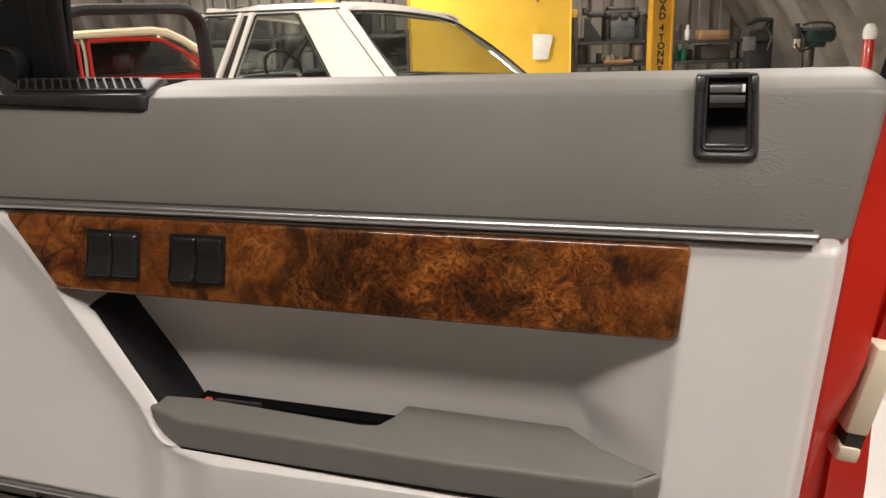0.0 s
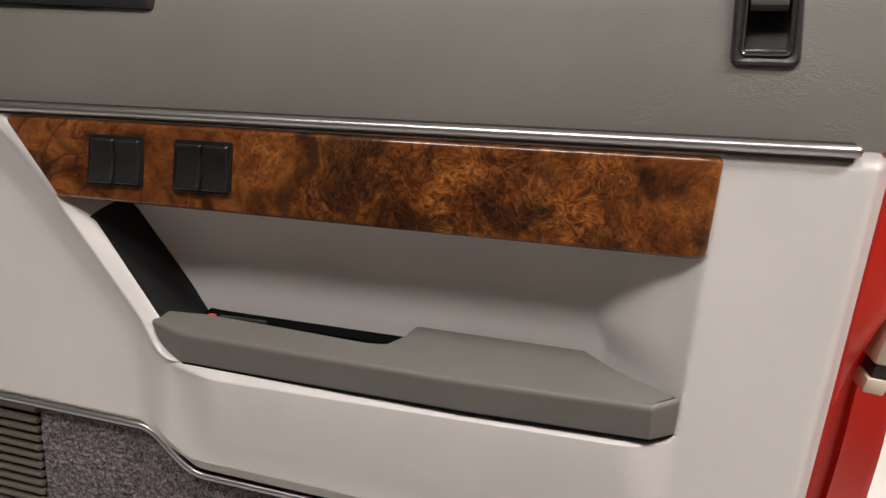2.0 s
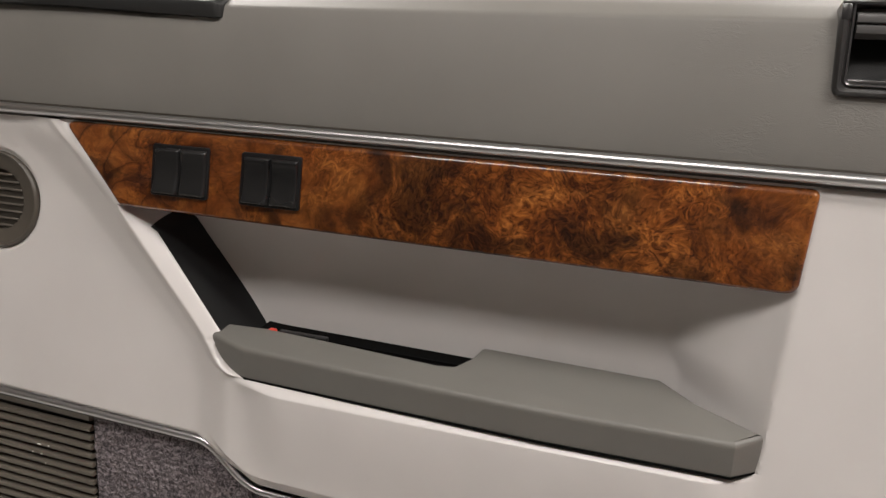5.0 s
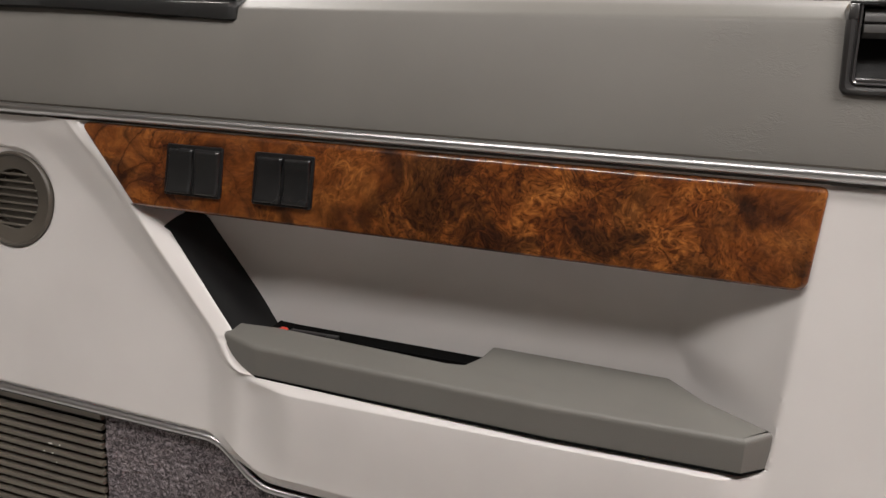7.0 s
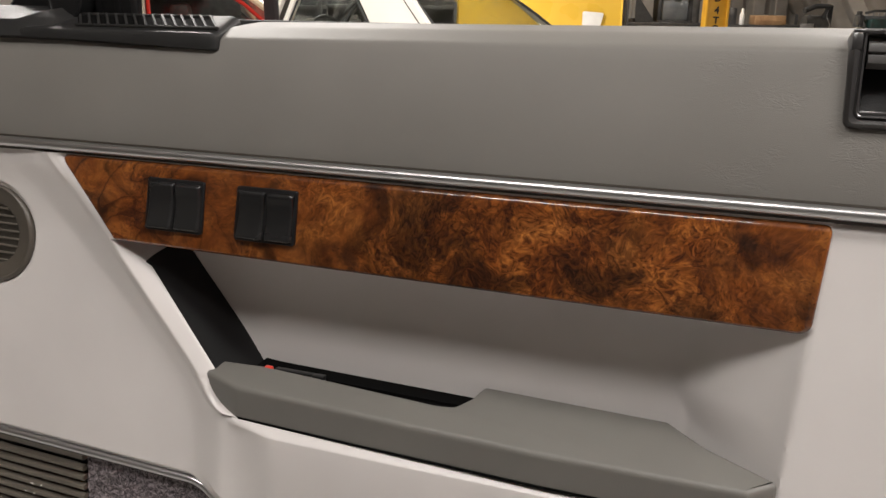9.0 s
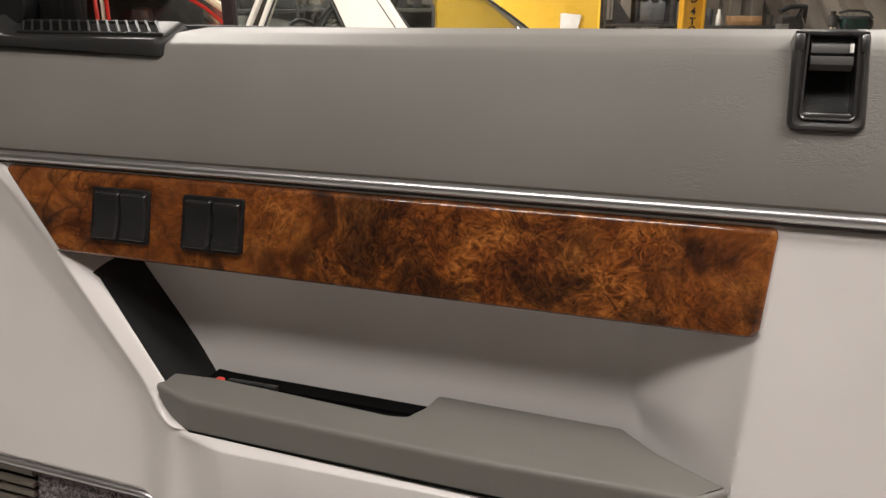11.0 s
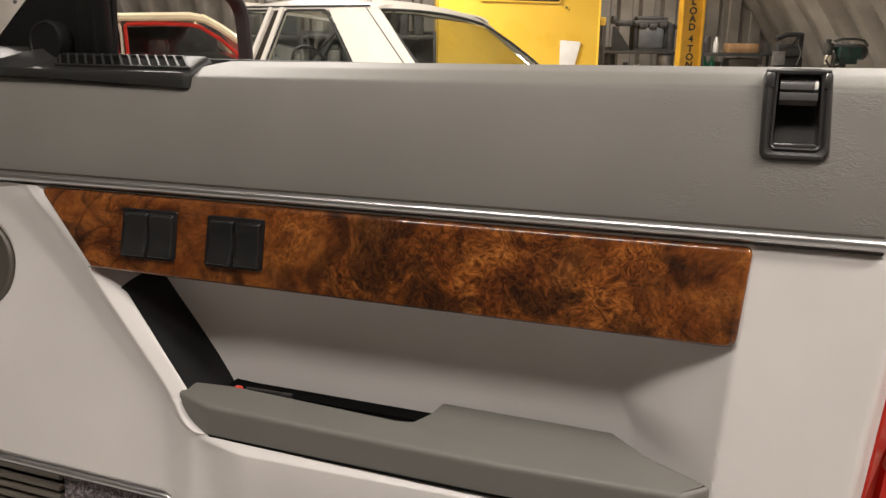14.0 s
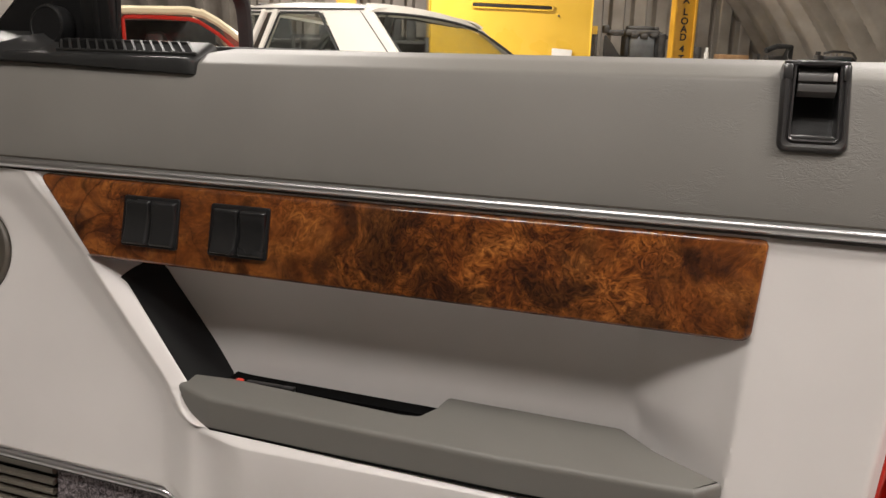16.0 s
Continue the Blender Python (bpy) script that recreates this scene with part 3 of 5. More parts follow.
def trim_y(x, z):
    y = face(z)
    # the armrest's bulge stands out from the speaker panel
    y += 0.013 * (1 - smooth(-0.545, -0.495, x)) * (1 - smooth(0.80, 0.87, z + (x + 0.52) * 0.9)) * (1 - 0.6 * smooth(0.955, 1.039, z))
    # the panel stands a little prouder beside the wood, up to the bright strip
    edge = -0.700 + (1.0355 - z) * 0.965
    y -= 0.0025 * smooth(1.0, 1.03, z) * (1 - smooth(edge - 0.010, edge - 0.002, x))
    y -= 0.0034 * math.exp(-(max(0.0, edge - 0.002 - x) * 0.72 / 0.0075) ** 2) * smooth(0.945, 0.965, z) * (1 - smooth(edge + 0.001, edge + 0.006, x))
    # long recess round the upper speaker
    d = math.hypot(max(0.0, x - SPEAKER_X), (z - 0.9490 + 0.04 * min(0.0, x - SPEAKER_X)))
    y += 0.0034 * (1 - smooth(0.0528, 0.0556, d)) * (1 if x < -0.7 else 0)
    y += 0.030 * (1 - smooth(0.0350, 0.0400, math.hypot(x - SPEAKER_X, z - 0.9475)))
    # rolled lip round the pocket's left end and under the armrest
    out_l, out_b = (left_line(z) - x) * 0.76, 0.8115 - z
    if x < -0.015:
        s = out_b if x > -0.44 else (math.hypot(max(0, out_l), max(0, out_b)) if out_l > 0 and out_b > 0 else max(out_l, out_b))
        fade = smooth(-0.015, -0.06, x) * (1 - smooth(0.945, 0.965, z))
        s0, w = max(0.0, s), smooth(-0.50, -0.44, x)
        end = 0.0032 * math.exp(-(s0 / 0.008) ** 2) + 0.0040 * math.exp(-(s0 / 0.0115) ** 2) * smooth(-0.52, -0.46, x)
        y -= (end * (1 - w) + 0.0072 * math.exp(-(s0 / 0.07) ** 2) * w) * fade
        # under the armrest the panel stands out as a broad rounded sill
        if out_b > 0:
            y -= 0.0075 * smooth(0.0, 0.0065, out_b) * math.exp(-(out_b / 0.085) ** 2) * smooth(-0.485, -0.43, x) * smooth(-0.010, -0.05, x) * smooth(0.695, 0.745, z)
    # a groove for the armrest's lower edge
    if -0.004 < out_b < 0.0065:
        y += 0.0050 * (1 - max(0.0, out_b) / 0.0065) ** 2 * smooth(-0.500, -0.480, x) * smooth(-0.015, -0.035, x)
    # turned-in edges
    b = z - trim_bottom(x)
    w = smooth(-0.535, -0.485, x)
    y += 0.005 * (1 - smooth(0.0, 0.009, b)) * (1 - w) + 0.016 * min(1.0, max(0.0, (0.0195 - b) / 0.0195)) * w + 0.0035 * smooth(1.0335, 1.0395, z) * (0 if x < 0.004 else 1)
    return y + pocket(x, z)


def right_edge(z):
    return 0.0985 + (z - 0.832) * 0.115


def build_trim():
    vs = sorted(span(0, 1, 230) + span(0.352, 0.412, 40))
    cols = [(0, k / 250) for k in range(250)] + [(1, k / 72) for k in range(72)] + [(2, k / 200) for k in range(201)]

    def f(col, v):
        zz = 0.69 + 0.075 * v / 0.25 if v < 0.25 else 0.765 + (1.0395 - 0.765) * (v - 0.25) / 0.75
        lip = left_line(min(0.97, max(zz, 0.80)))
        marks = (-1.16, lip - 0.035, lip + 0.030, right_edge(zz))
        k, q = col
        x = marks[k] + (marks[k + 1] - marks[k]) * q
        low = trim_bottom(x)
        z = low + (0.765 - low) * v / 0.25 if v < 0.25 else 0.765 + (1.0395 - 0.765) * (v - 0.25) / 0.75
        # behind the strip's end the panel reaches up to the pad
        z += 0.007 * smooth(0.0950, 0.0985, x) * max(0.0, v - 0.95) / 0.05
        y = trim_y(x, z)
        q = right_edge(z) - x
        y += 0.018 * (1 - smooth(0, 0.016, q)) ** 2
        return (x, y, z)
    us = cols
    bm = grid(f, us, vs)
    part("lower_trim", bm, PALE, door, "smooth pale grey moulded vinyl trim panel")
    # black liner on the pocket's left wall
    def g(u, v):
        z = 0.822 + (0.9405 + 0.006 * u * (2 - u) - 0.822) * v
        fold = bevel(max(z, 0.8425))
        depth0, depth1 = fold - 0.001, deep(z) - 0.0015
        sl = fold + (depth1 - depth0) * u / 6.5
        x = -0.6365 + (0.965 - z) * 0.867 + sl / 0.76 + 0.0012
        return (x, face(z) + depth0 + (depth1 - depth0) * u - 0.0008, z)
    rows = grid(g, span(0, 1, 10), span(0, 1, 60))
    solid = bmesh.ops.solidify(rows, geom=rows.faces[:], thickness=0.0015)
    part("pocket_liner", rows, BLACK, door, "black plastic liner inside the door pocket")


build_trim()


def build_armrest():
    plan = rounded([(-0.5280, 0.6080), (-0.4804, 0.5922), (-0.3500, 0.5868), (-0.190, 0.5815), (-0.0340, 0.5825), (-0.0105, 0.6005), (-0.066, 0.6285), (-0.0975, 0.6540), (-0.260, 0.6590), (-0.266, 0.638), (-0.277, 0.6225), (-0.2935, 0.6205), (-0.421, 0.6290), (-0.4744, 0.6320), (-0.524, 0.6290)],
                   [0.016, 0.02, 0.05, 0.05, 0.002, 0.004, 0.02, 0.006, 0.006, 0.006, 0.007, 0.012, 0.02, 0.02, 0.006], 4)

    def ring_at(z, d):
        ring = []
        for p in inset(plan, d):
            # the front's left end is cut back in a curve towards the bottom
            k = min(1.0, max(0.0, (0.8425 - z) / 0.0306))
            sink = 0.0003 * k * (1 - smooth(-0.48, -0.20, p.x))
            k = 1 - math.sqrt(1 - k * k)
            x, y = p.x, p.y
            if x < -0.4815:
                x += (-0.4815 - x) * k
                if y < 0.62:
                    y += (0.5925 - y) * k
            lower = 0.135 * (0.630 - p.y) if z > 0.8425 else 0
            if y < 0.6100:
                foot = min(1.0, max(0.0, (0.8460 - z) / 0.0330))
                y += 0.0008 * foot
            ring.append((x, y, z - lower - sink))
        return ring
    part("armrest", loft([ring_at(z, d) for z, d in ((0.8115, 0.006), (0.8119, 0.0014), (0.8130, 0.0), (0.8145, 0.0), (0.8165, 0.0), (0.819, 0.0), (0.823, 0.0), (0.829, 0.0), (0.836, 0.0), (0.8450, 0.0), (0.8468, 0.0004), (0.8481, 0.0013), (0.8489, 0.0025), (0.8493, 0.0040))]), ARM, door, "dark grey moulded vinyl armrest ledge")
    # black ring: the shaded gap under the armrest built as a strip
    part("armrest_gap_shade", loft([ring_at(0.8108, 0.002), ring_at(0.8108, -0.0007), ring_at(0.8128, -0.0007), ring_at(0.8128, 0.002)]), VOID, door)
    # flat black fill and skirt keep the slot dark throughout
    part("pocket_floor", boxes((-0.500, -0.262, 0.625, 0.680, 0.812, 0.834, 0.002)), VOID, door, "flat black fill in the pocket slot")
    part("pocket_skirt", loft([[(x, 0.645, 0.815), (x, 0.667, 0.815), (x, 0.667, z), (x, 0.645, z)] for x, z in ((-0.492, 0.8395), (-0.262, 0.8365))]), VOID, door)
    part("strap", boxes((-0.468, -0.415, 0.640, 0.647, 0.830, 0.8425, 0.001)), SATIN, door)
    part("reflector", boxes((-0.4755, -0.4675, 0.6320, 0.6390, 0.836, 0.8468, 0.0015)), REDTAB, door, "small red reflector tab")


build_armrest()


def build_speaker():
    """Round speaker grille set into the trim."""
    centre = Vector((SPEAKER_X, 0.0, 0.9475))
    ring = part("speaker_ring", lathe([(0.0370, -0.024), (0.0370, -0.0022), (0.0378, -0.0010), (0.0400, -0.0004), (0.0530, 0.0004), (0.0548, 0.0010), (0.0560, 0.0030), (0.0574, 0.0034), (0.0590, 0.0024), (0.0602, -0.0005), (0.0605, -0.003), (0.0605, -0.024)], None, pose(0, 0, 0), 56), BROWN, door, "round taupe plastic speaker grille")
    lean = Matrix.Translation((centre.x, face(centre.z) + 0.0130, centre.z)) @ Matrix.Rotation(radians(90 - 11), 4, "X")
    ring.matrix_basis = lean @ Matrix.Scale(0.868, 4)
    part("backing", lathe([(0.0384, -0.0225), (0.001, -0.0225)], None, pose(0, 0, 0), 32), VOID, ring)
    for k in range(8):
        y = -0.0315 + 0.0090 * k
        w = math.sqrt(max(0.0, 0.0373 ** 2 - y * y))
        part("bar", box(bmesh.new(), -w, w, -0.0015, 0.0015, -0.0048, -0.0006, 0.0006, Matrix.Translation((0, y, 0)) @ Matrix.Rotation(radians(-20), 4, "X")), BROWN, ring)
    part("inner_ring", lathe([(0.0369, -0.013), (0.0270, -0.0145), (0.0262, -0.0225), (0.0369, -0.0225)], None, pose(0, 0, 0), 40), BROWN, ring)


build_speaker()


def build_lower():
    def carpet_y(x, z):
        return 0.598 - 0.10 * (0.72 - z)
    piping = [(x, 0.5955 - 0.0065 * smooth(-0.535, -0.485, x), pipe_z(x)) for x in span(-1.15, 0.088, 220)]
    part("piping", tube(piping, 0.0040, 12), CHROME, door, "thin bright metal piping")
    # black bead: the shadowed gap over the piping drawn as a solid
    part("piping_gap_shade", tube([(x, y + 0.005, z + 0.0042) for x, y, z in piping], 0.0026, 8), BLACK, door)
    part("piping_lower", tube([(x, y + 0.003, z - 0.0052) for x, y, z in piping], 0.003, 8), SATIN, door)

    def f(u, v):
        x = -0.680 + (0.092 + 0.680) * u
        top = bottom(x) - 0.007
        z = 0.45 + (top - 0.45) * v
        n = noise.noise((x * 190 + 3 * noise.noise((x * 60, z * 60, 9.0)), z * 250, 1.0)) * 0.0022 + noise.noise((x * 70, z * 70, 4.0)) * 0.0008
        return (x, carpet_y(x, z) + 0.004 - n, z)
    part("carpet", grid(f, span(0, 1, 420), span(0, 1, 150)), CARPET, door, "grey loop-pile carpet panel")
    grille = part("lower_grille", boxes((-1.15, -0.6815, 0.606, 0.616, 0.45, 0.722)), BLACK, door, "ribbed taupe plastic loudspeaker grille")
    part("rail", loft([[(x, carpet_y(x, 0.72) + dy, pipe_z(x) + dz) for dy, dz in ((0.010, -0.003), (0.003, -0.0035), (0.001, -0.006), (0.001, -0.0155), (0.004, -0.0175), (0.010, -0.0175))] for x in (-1.15, -0.684)]), TAUPE, grille)
    for k in range(26):
        z = 0.7065 - 0.0108 * k
        rings = []
        for x in (-1.15, -0.6835):
            dz = (pipe_z(x) - pipe_z(-0.68)) * 0.9
            y = carpet_y(x, z)
            rings.append([(x, y + 0.007, z + dz - 0.0028), (x, y + 0.0014, z + dz - 0.0026), (x, y, z + dz - 0.0006), (x, y + 0.0006, z + dz + 0.0024), (x, y + 0.007, z + dz + 0.0034)])
        part("slat", loft(rings), TAUPE, grille)
    # tiny white bits stand in for bright glints on the slats
    for x, z, w in ((-0.757, 0.6755, 0.0050), (-0.7535, 0.6640, 0.0026), (-0.742, 0.6760, 0.0016), (-0.765, 0.6645, 0.0018), (-0.748, 0.6535, 0.0014)):
        part("glint_fleck", boxes((x, x + w, carpet_y(x, z) - 0.001, carpet_y(x, z) + 0.001, z, z + 0.0012, 0.0003)), PAPER, grille, "small white fleck standing for a glint")


build_lower()


def build_latch():
    """Inside door handle: a black cup with a finger paddle."""
    cx = 0.0215
    lean = math.atan(0.315)
    m = Matrix.Translation((cx, pad_y(1.105), 1.105)) @ Matrix.Rotation(-lean, 4, "X")
    outer = rounded([(-0.0229, -0.001), (0.0277, -0.001), (0.0253, 0.069), (-0.0243, 0.069)], [0.008, 0.008, 0.004, 0.004], 5)
    inner = rounded([(-0.0139, 0.0085), (0.0182, 0.0085), (0.0168, 0.0655), (-0.0133, 0.0655)], [0.003, 0.003, 0.002, 0.002], 5)
    rings = []
    for d, y in ((0, 0.012), (0, -0.001), (0.001, -0.004), (0.003, -0.0055)):
        rings.append([(p.x, y, p.y) for p in inset(outer, d)])
    for d, y in ((-0.0042, -0.0048), (-0.0036, -0.0034), (-0.0026, -0.0034), (-0.0018, -0.0050), (-0.0004, -0.0044), (0, -0.003), (0, 0.018)):
        rings.append([(p.x, y, p.y) for p in inset(inner, d)])
    bezel = part("handle_bezel", loft(rings, False), HANDLE, door, "black plastic inside door handle")
    bezel.matrix_basis = m
    part("cup", grid(lambda u, v: (-0.0145 + 0.033 * u, 0.016 - 0.010 * smooth(0.5, 0.0, v) * 0.4, 0.004 + 0.060 * v), span(0, 1, 6), span(0, 1, 12)), BLACK, bezel)
    pad = [(0.002, 0.0650), (-0.0005, 0.0610), (-0.0035, 0.0595), (-0.0045, 0.0565), (-0.0040, 0.0535), (-0.0010, 0.0525), (-0.0055, 0.0505), (-0.0060, 0.0475), (-0.0050, 0.0450), (-0.001, 0.0435), (0.003, 0.0425), (0.004, 0.0650)]
    part("paddle", loft([[(x, y, z) for y, z in pad] for x in span(-0.0120, 0.0152, 4)]), PADDLE, bezel, "black plastic release paddle")
    part("crown", boxes((-0.0238, -0.0158, -0.0060, 0.0, 0.0535, 0.0680, 0.0026), (0.0186, 0.0246, -0.0060, 0.0, 0.0535, 0.0680, 0.0026), (-0.0232, 0.0240, -0.0062, 0.004, 0.0660, 0.0692, 0.0014)), HANDLE, bezel)
    part("lock_tab", boxes((0.0124, 0.0150, -0.0056, -0.002, 0.0535, 0.0598, 0.0005)), PAPER, bezel, "small pale lock indicator")
    part("foot_sill", boxes((-0.0136, 0.0180, -0.003, 0.004, 0.0075, 0.0120, 0.0012)), HANDLE, bezel)


build_latch()


def build_vent():
    """Demister outlet on the ledge, with slanting slots."""
    prof = [(0.676, 1.139), (0.668, 1.1420), (0.6685, 1.1530), (0.6705, 1.1565), (0.676, 1.1585), (0.712, 1.1695), (0.716, 1.1705), (0.719, 1.1695), (0.719, 1.150)]
    rings = []
    for x, k in ((-1.15, 0), (-0.70, 0), (-0.545, 0), (-0.534, 0), (-0.530, 0.25), (-0.5275, 0.7), (-0.527, 1.0)):
        rings.append([(x - (y - 0.668) * 0.10, y + k * 0.005 if y < 0.70 else y, z - k * (z - 1.15) * 0.35 if z > 1.15 else z + min(0.0085, max(0.0, -0.53 - x) * 0.034)) for y, z in prof])
    vent = part("demister_vent", loft(rings), MATT, door, "black plastic demister vent on the ledge")

    def top(y):
        return 1.1585 + (y - 0.676) * (0.011 / 0.036)
    bed = [(-0.693, 0.6795), (-0.5330, 0.6795), (-0.5585, 0.7075), (-0.7185, 0.7075)]
    # black sheet on the solid vent stands in for the slots' dark depth
    part("slot_bed", loft([[(x, y, top(y) + 0.0003) for x, y in bed], [(x, y, top(y) + 0.0006) for x, y in bed]]), VOID, vent)
    for k in range(15):
        x = -0.6890 + 0.0112 * k
        rings = []
        for y in (0.6785, 0.7085):
            xx = x - (y - 0.6785) * 0.90
            rings.append([(xx - 0.0019, y, top(y)), (xx - 0.0014, y, top(y) + 0.0030), (xx + 0.0014, y, top(y) + 0.0030), (xx + 0.0019, y, top(y))])
        part("fin", loft(rings), RIB, vent)
    for y, dx in ((0.6785, 0.0), (0.7085, -0.0270)):
        part("fin_rail", boxes((-0.695 + dx, -0.5300 + dx, y - 0.0016, y + 0.0016, top(y), top(y) + 0.0026, 0.0006)), RIB, vent)
    # faceted block at the vent's front end
    part("corner_block", loft([[(-1.15, 0.667, 1.148), (-0.757, 0.667, 1.149), (-0.7168, 0.676, 1.156), (-0.703, 0.716, 1.166), (-1.15, 0.716, 1.166)],
                               [(-1.15, 0.671, 1.1655), (-0.764, 0.672, 1.1650), (-0.740, 0.688, 1.1735), (-0.731, 0.716, 1.1770), (-1.15, 0.716, 1.1770)]]), MATT, vent)


build_vent()


def build_quarter():
    plate_ob = part("mirror_cover", plate(rounded([(-0.842, 1.162), (-0.655, 1.162), (-0.655, 1.335), (-0.662, 1.335)], 0.003, 3), lambda x, z: 0.722 + 0.1 * (z - 1.165), 0.006, 0.003), BLACK, door, "black plastic mirror cover at the window's front corner")
    knob = part("adjuster_knob", lathe([(0.0255, 0.0), (0.0255, 0.015), (0.0245, 0.0185), (0.0215, 0.0195), (0.0205, 0.0185), (0.004, 0.0180)], None, pose(0, 0, 0), 40), BLACK, plate_ob, "round black mirror adjuster knob")
    knob.matrix_basis = Matrix.Translation((-0.731, 0.722, 1.181)) @ Matrix.Rotation(radians(82), 4, "X") @ Matrix.Scale(0.9, 4)
    part("window_channel", boxes((-0.694, -0.6560, 0.714, 0.727, 1.165, 1.62, 0.004), (-0.676, -0.668, 0.712, 0.72, 1.165, 1.62, 0.002)), BLACK, door, "black rubber window channel")
    rear = loft([[(0.138 + 0.22 * (z - 1.13) + dx, 0.735 + 0.08 * (z - 1.14) + dy, z) for dx, dy in ((0, 0), (0.028, -0.004), (0.066, 0.02), (0.066, 0.05), (0.006, 0.05))] for q, z in ((0, 1.131), (0.3, 1.3), (1, 1.62))])
    part("window_post", rear, BLACK, door, "black painted rear window frame post")
    part("window_rail", boxes((-0.69, 0.19, 0.765, 0.805, 1.615, 1.645, 0.006)), BLACK, door)
    part("weather_strip", boxes((-0.655, 0.155, 0.757, 0.764, 1.13, 1.166, 0.002)), RUBBER, door)


build_quarter()


def build_shell():
    """The red pressed-steel shell; its shut face shows beside the trim."""
    rings = []
    for z in span(0.34, 1.138, 28):
        e = right_edge(z) if z < 1.0395 else 0.1225 + (z - 1.046) * 0.20
        f0 = e + 0.013 + 0.027 * smooth(0.80, 0.93, z) - 0.012 * smooth(1.0, 1.12, z)
        o = 0.1767 + (z - 0.725) * 0.0885 + 0.016 * smooth(0.86, 1.0, z) - 0.25 * max(0.0, z - 1.05) ** 2 + 0.014 * (1 - smooth(0.70, 0.88, z))
        yf = (face(z) if z < 1.04 else pad_y(z)) + 0.022
        rings.append([(-1.2, 0.74, z), (e - 0.05, 0.74, z), (e - 0.03, yf, z), (e + 0.004, yf + 0.002, z), (f0 - 0.003, 0.684 + 0.02 * smooth(0.9, 1.14, z), z), (f0 + 0.003, 0.690 + 0.02 * smooth(0.9, 1.14, z), z), (f0 + 0.004, 0.742, z), (f0 + 0.010, 0.752, z), (f0 + 0.45 * (o - f0), 0.764, z), (f0 + 0.50 * (o - f0), 0.759, z), (f0 + 0.56 * (o - f0), 0.766, z), (o - 0.012, 0.783, z), (o - 0.006, 0.788, z), (o, 0.795, z), (o, 0.803, z), (o - 0.01, 0.808, z), (-1.2, 0.83, z)])
    part("door_shell", loft(rings), RED, door, "glossy red painted steel door shell")
    m = Matrix.Translation((0.158, 0.708, 0.888)) @ Matrix.Rotation(radians(12), 4, "Y") @ Matrix.Rotation(radians(12), 4, "Z")
    striker = part("striker_cover", box(bmesh.new(), -0.0105, 0.0105, -0.014, 0.014, -0.036, 0.050, 0.0035, m), BONE, door, "ivory plastic door latch cover")
    part("latch_gap", box(bmesh.new(), -0.007, 0.009, -0.012, 0.010, -0.05, -0.036, 0.0, m), INK, striker)
    part("latch_foot", box(bmesh.new(), -0.011, 0.0095, -0.015, 0.010, -0.064, -0.049, 0.003, m), BONE, striker)
    part("screw", lathe([(0.0028, 0.0), (0.0028, 0.002), (0.002, 0.003), (0.0004, 0.003)], None, Matrix.Translation((0.1475, 0.715, 1.150)) @ Matrix.Rotation(radians(80), 4, "X"), 12), ALLOY, door)


build_shell()


def build_mirror():
    """Door mirror outside the window: black housing and convex glass."""
    mirror = part("mirror_housing", bmesh_mirror_housing(), RUBBER, door, "black plastic exterior door mirror")
    R = 1.2
    half_w = 0.111
    def f(u, v):
        x = (u - 0.5) * 2 * half_w
        z = -0.084 + (0.157 - 0.020 * smooth(0.06, 0.111, abs(x))) * v
        return (x, (x * x + z * z) / (2 * R) - 0.004, z)
    glass = part("mirror_glass", grid(f, span(0, 1, 40), span(0, 1, 30)), MIRROR, mirror, "convex mirror glass")
    mirror.matrix_basis = MIRROR_AT
    

MIRROR_AT = Matrix.Translation((-0.775, 1.0, 1.175)) @ Matrix.Rotation(radians(68), 4, "Z")


def bmesh_mirror_housing():
    outer = rounded([(-0.128, -0.098), (0.128, -0.098), (0.122, 0.080), (-0.122, 0.080)], [0.03, 0.03, 0.055, 0.055], 8)
    rings = []
    for d, y in ((0.04, 0.075), (0.012, 0.06), (0.0, 0.03), (0.0, -0.004), (0.003, -0.010), (0.007, -0.012), (0.012, -0.010), (0.015, -0.004), (0.016, 0.012)):
        rings.append([(p.x, y, p.y) for p in inset(outer, d)])
    bm = loft(rings, False)
    bm.verts.ensure_lookup_table()
    n = len(outer)
    bm.faces.new([bm.verts[k] for k in range(n)])
    bmesh.ops.recalc_face_normals(bm, faces=bm.faces)
    return bm


build_mirror()


# ---- the white saloon behind the door ----
def tilt_sheet(corners, n=8):
    """A four-cornered sheet with slight crown, given bottom-left, bottom-right, top-right, top-left."""
    a, b, c, d = (Vector(p) for p in corners)

    def f(u, v):
        return a.lerp(b, u).lerp(d.lerp(c, u), v)
    return grid(f, span(0, 1, n), span(0, 1, n))


def bar(a, b, w0, w1, t):
    """A tapering pillar from a to b, w wide along x and t thick along y."""
    a, b = Vector(a), Vector(b)
    rings = []
    for k in range(5):
        q = k / 4
        p, w = a.lerp(b, q), (w0 + (w1 - w0) * q) / 2
        rings.append([(p.x - w, p.y, p.z), (p.x - w * 0.7, p.y - t * 0.35, p.z), (p.x + w * 0.7, p.y - t * 0.35, p.z), (p.x + w, p.y, p.z), (p.x + w, p.y + t, p.z), (p.x - w, p.y + t, p.z)])
    return loft(rings)


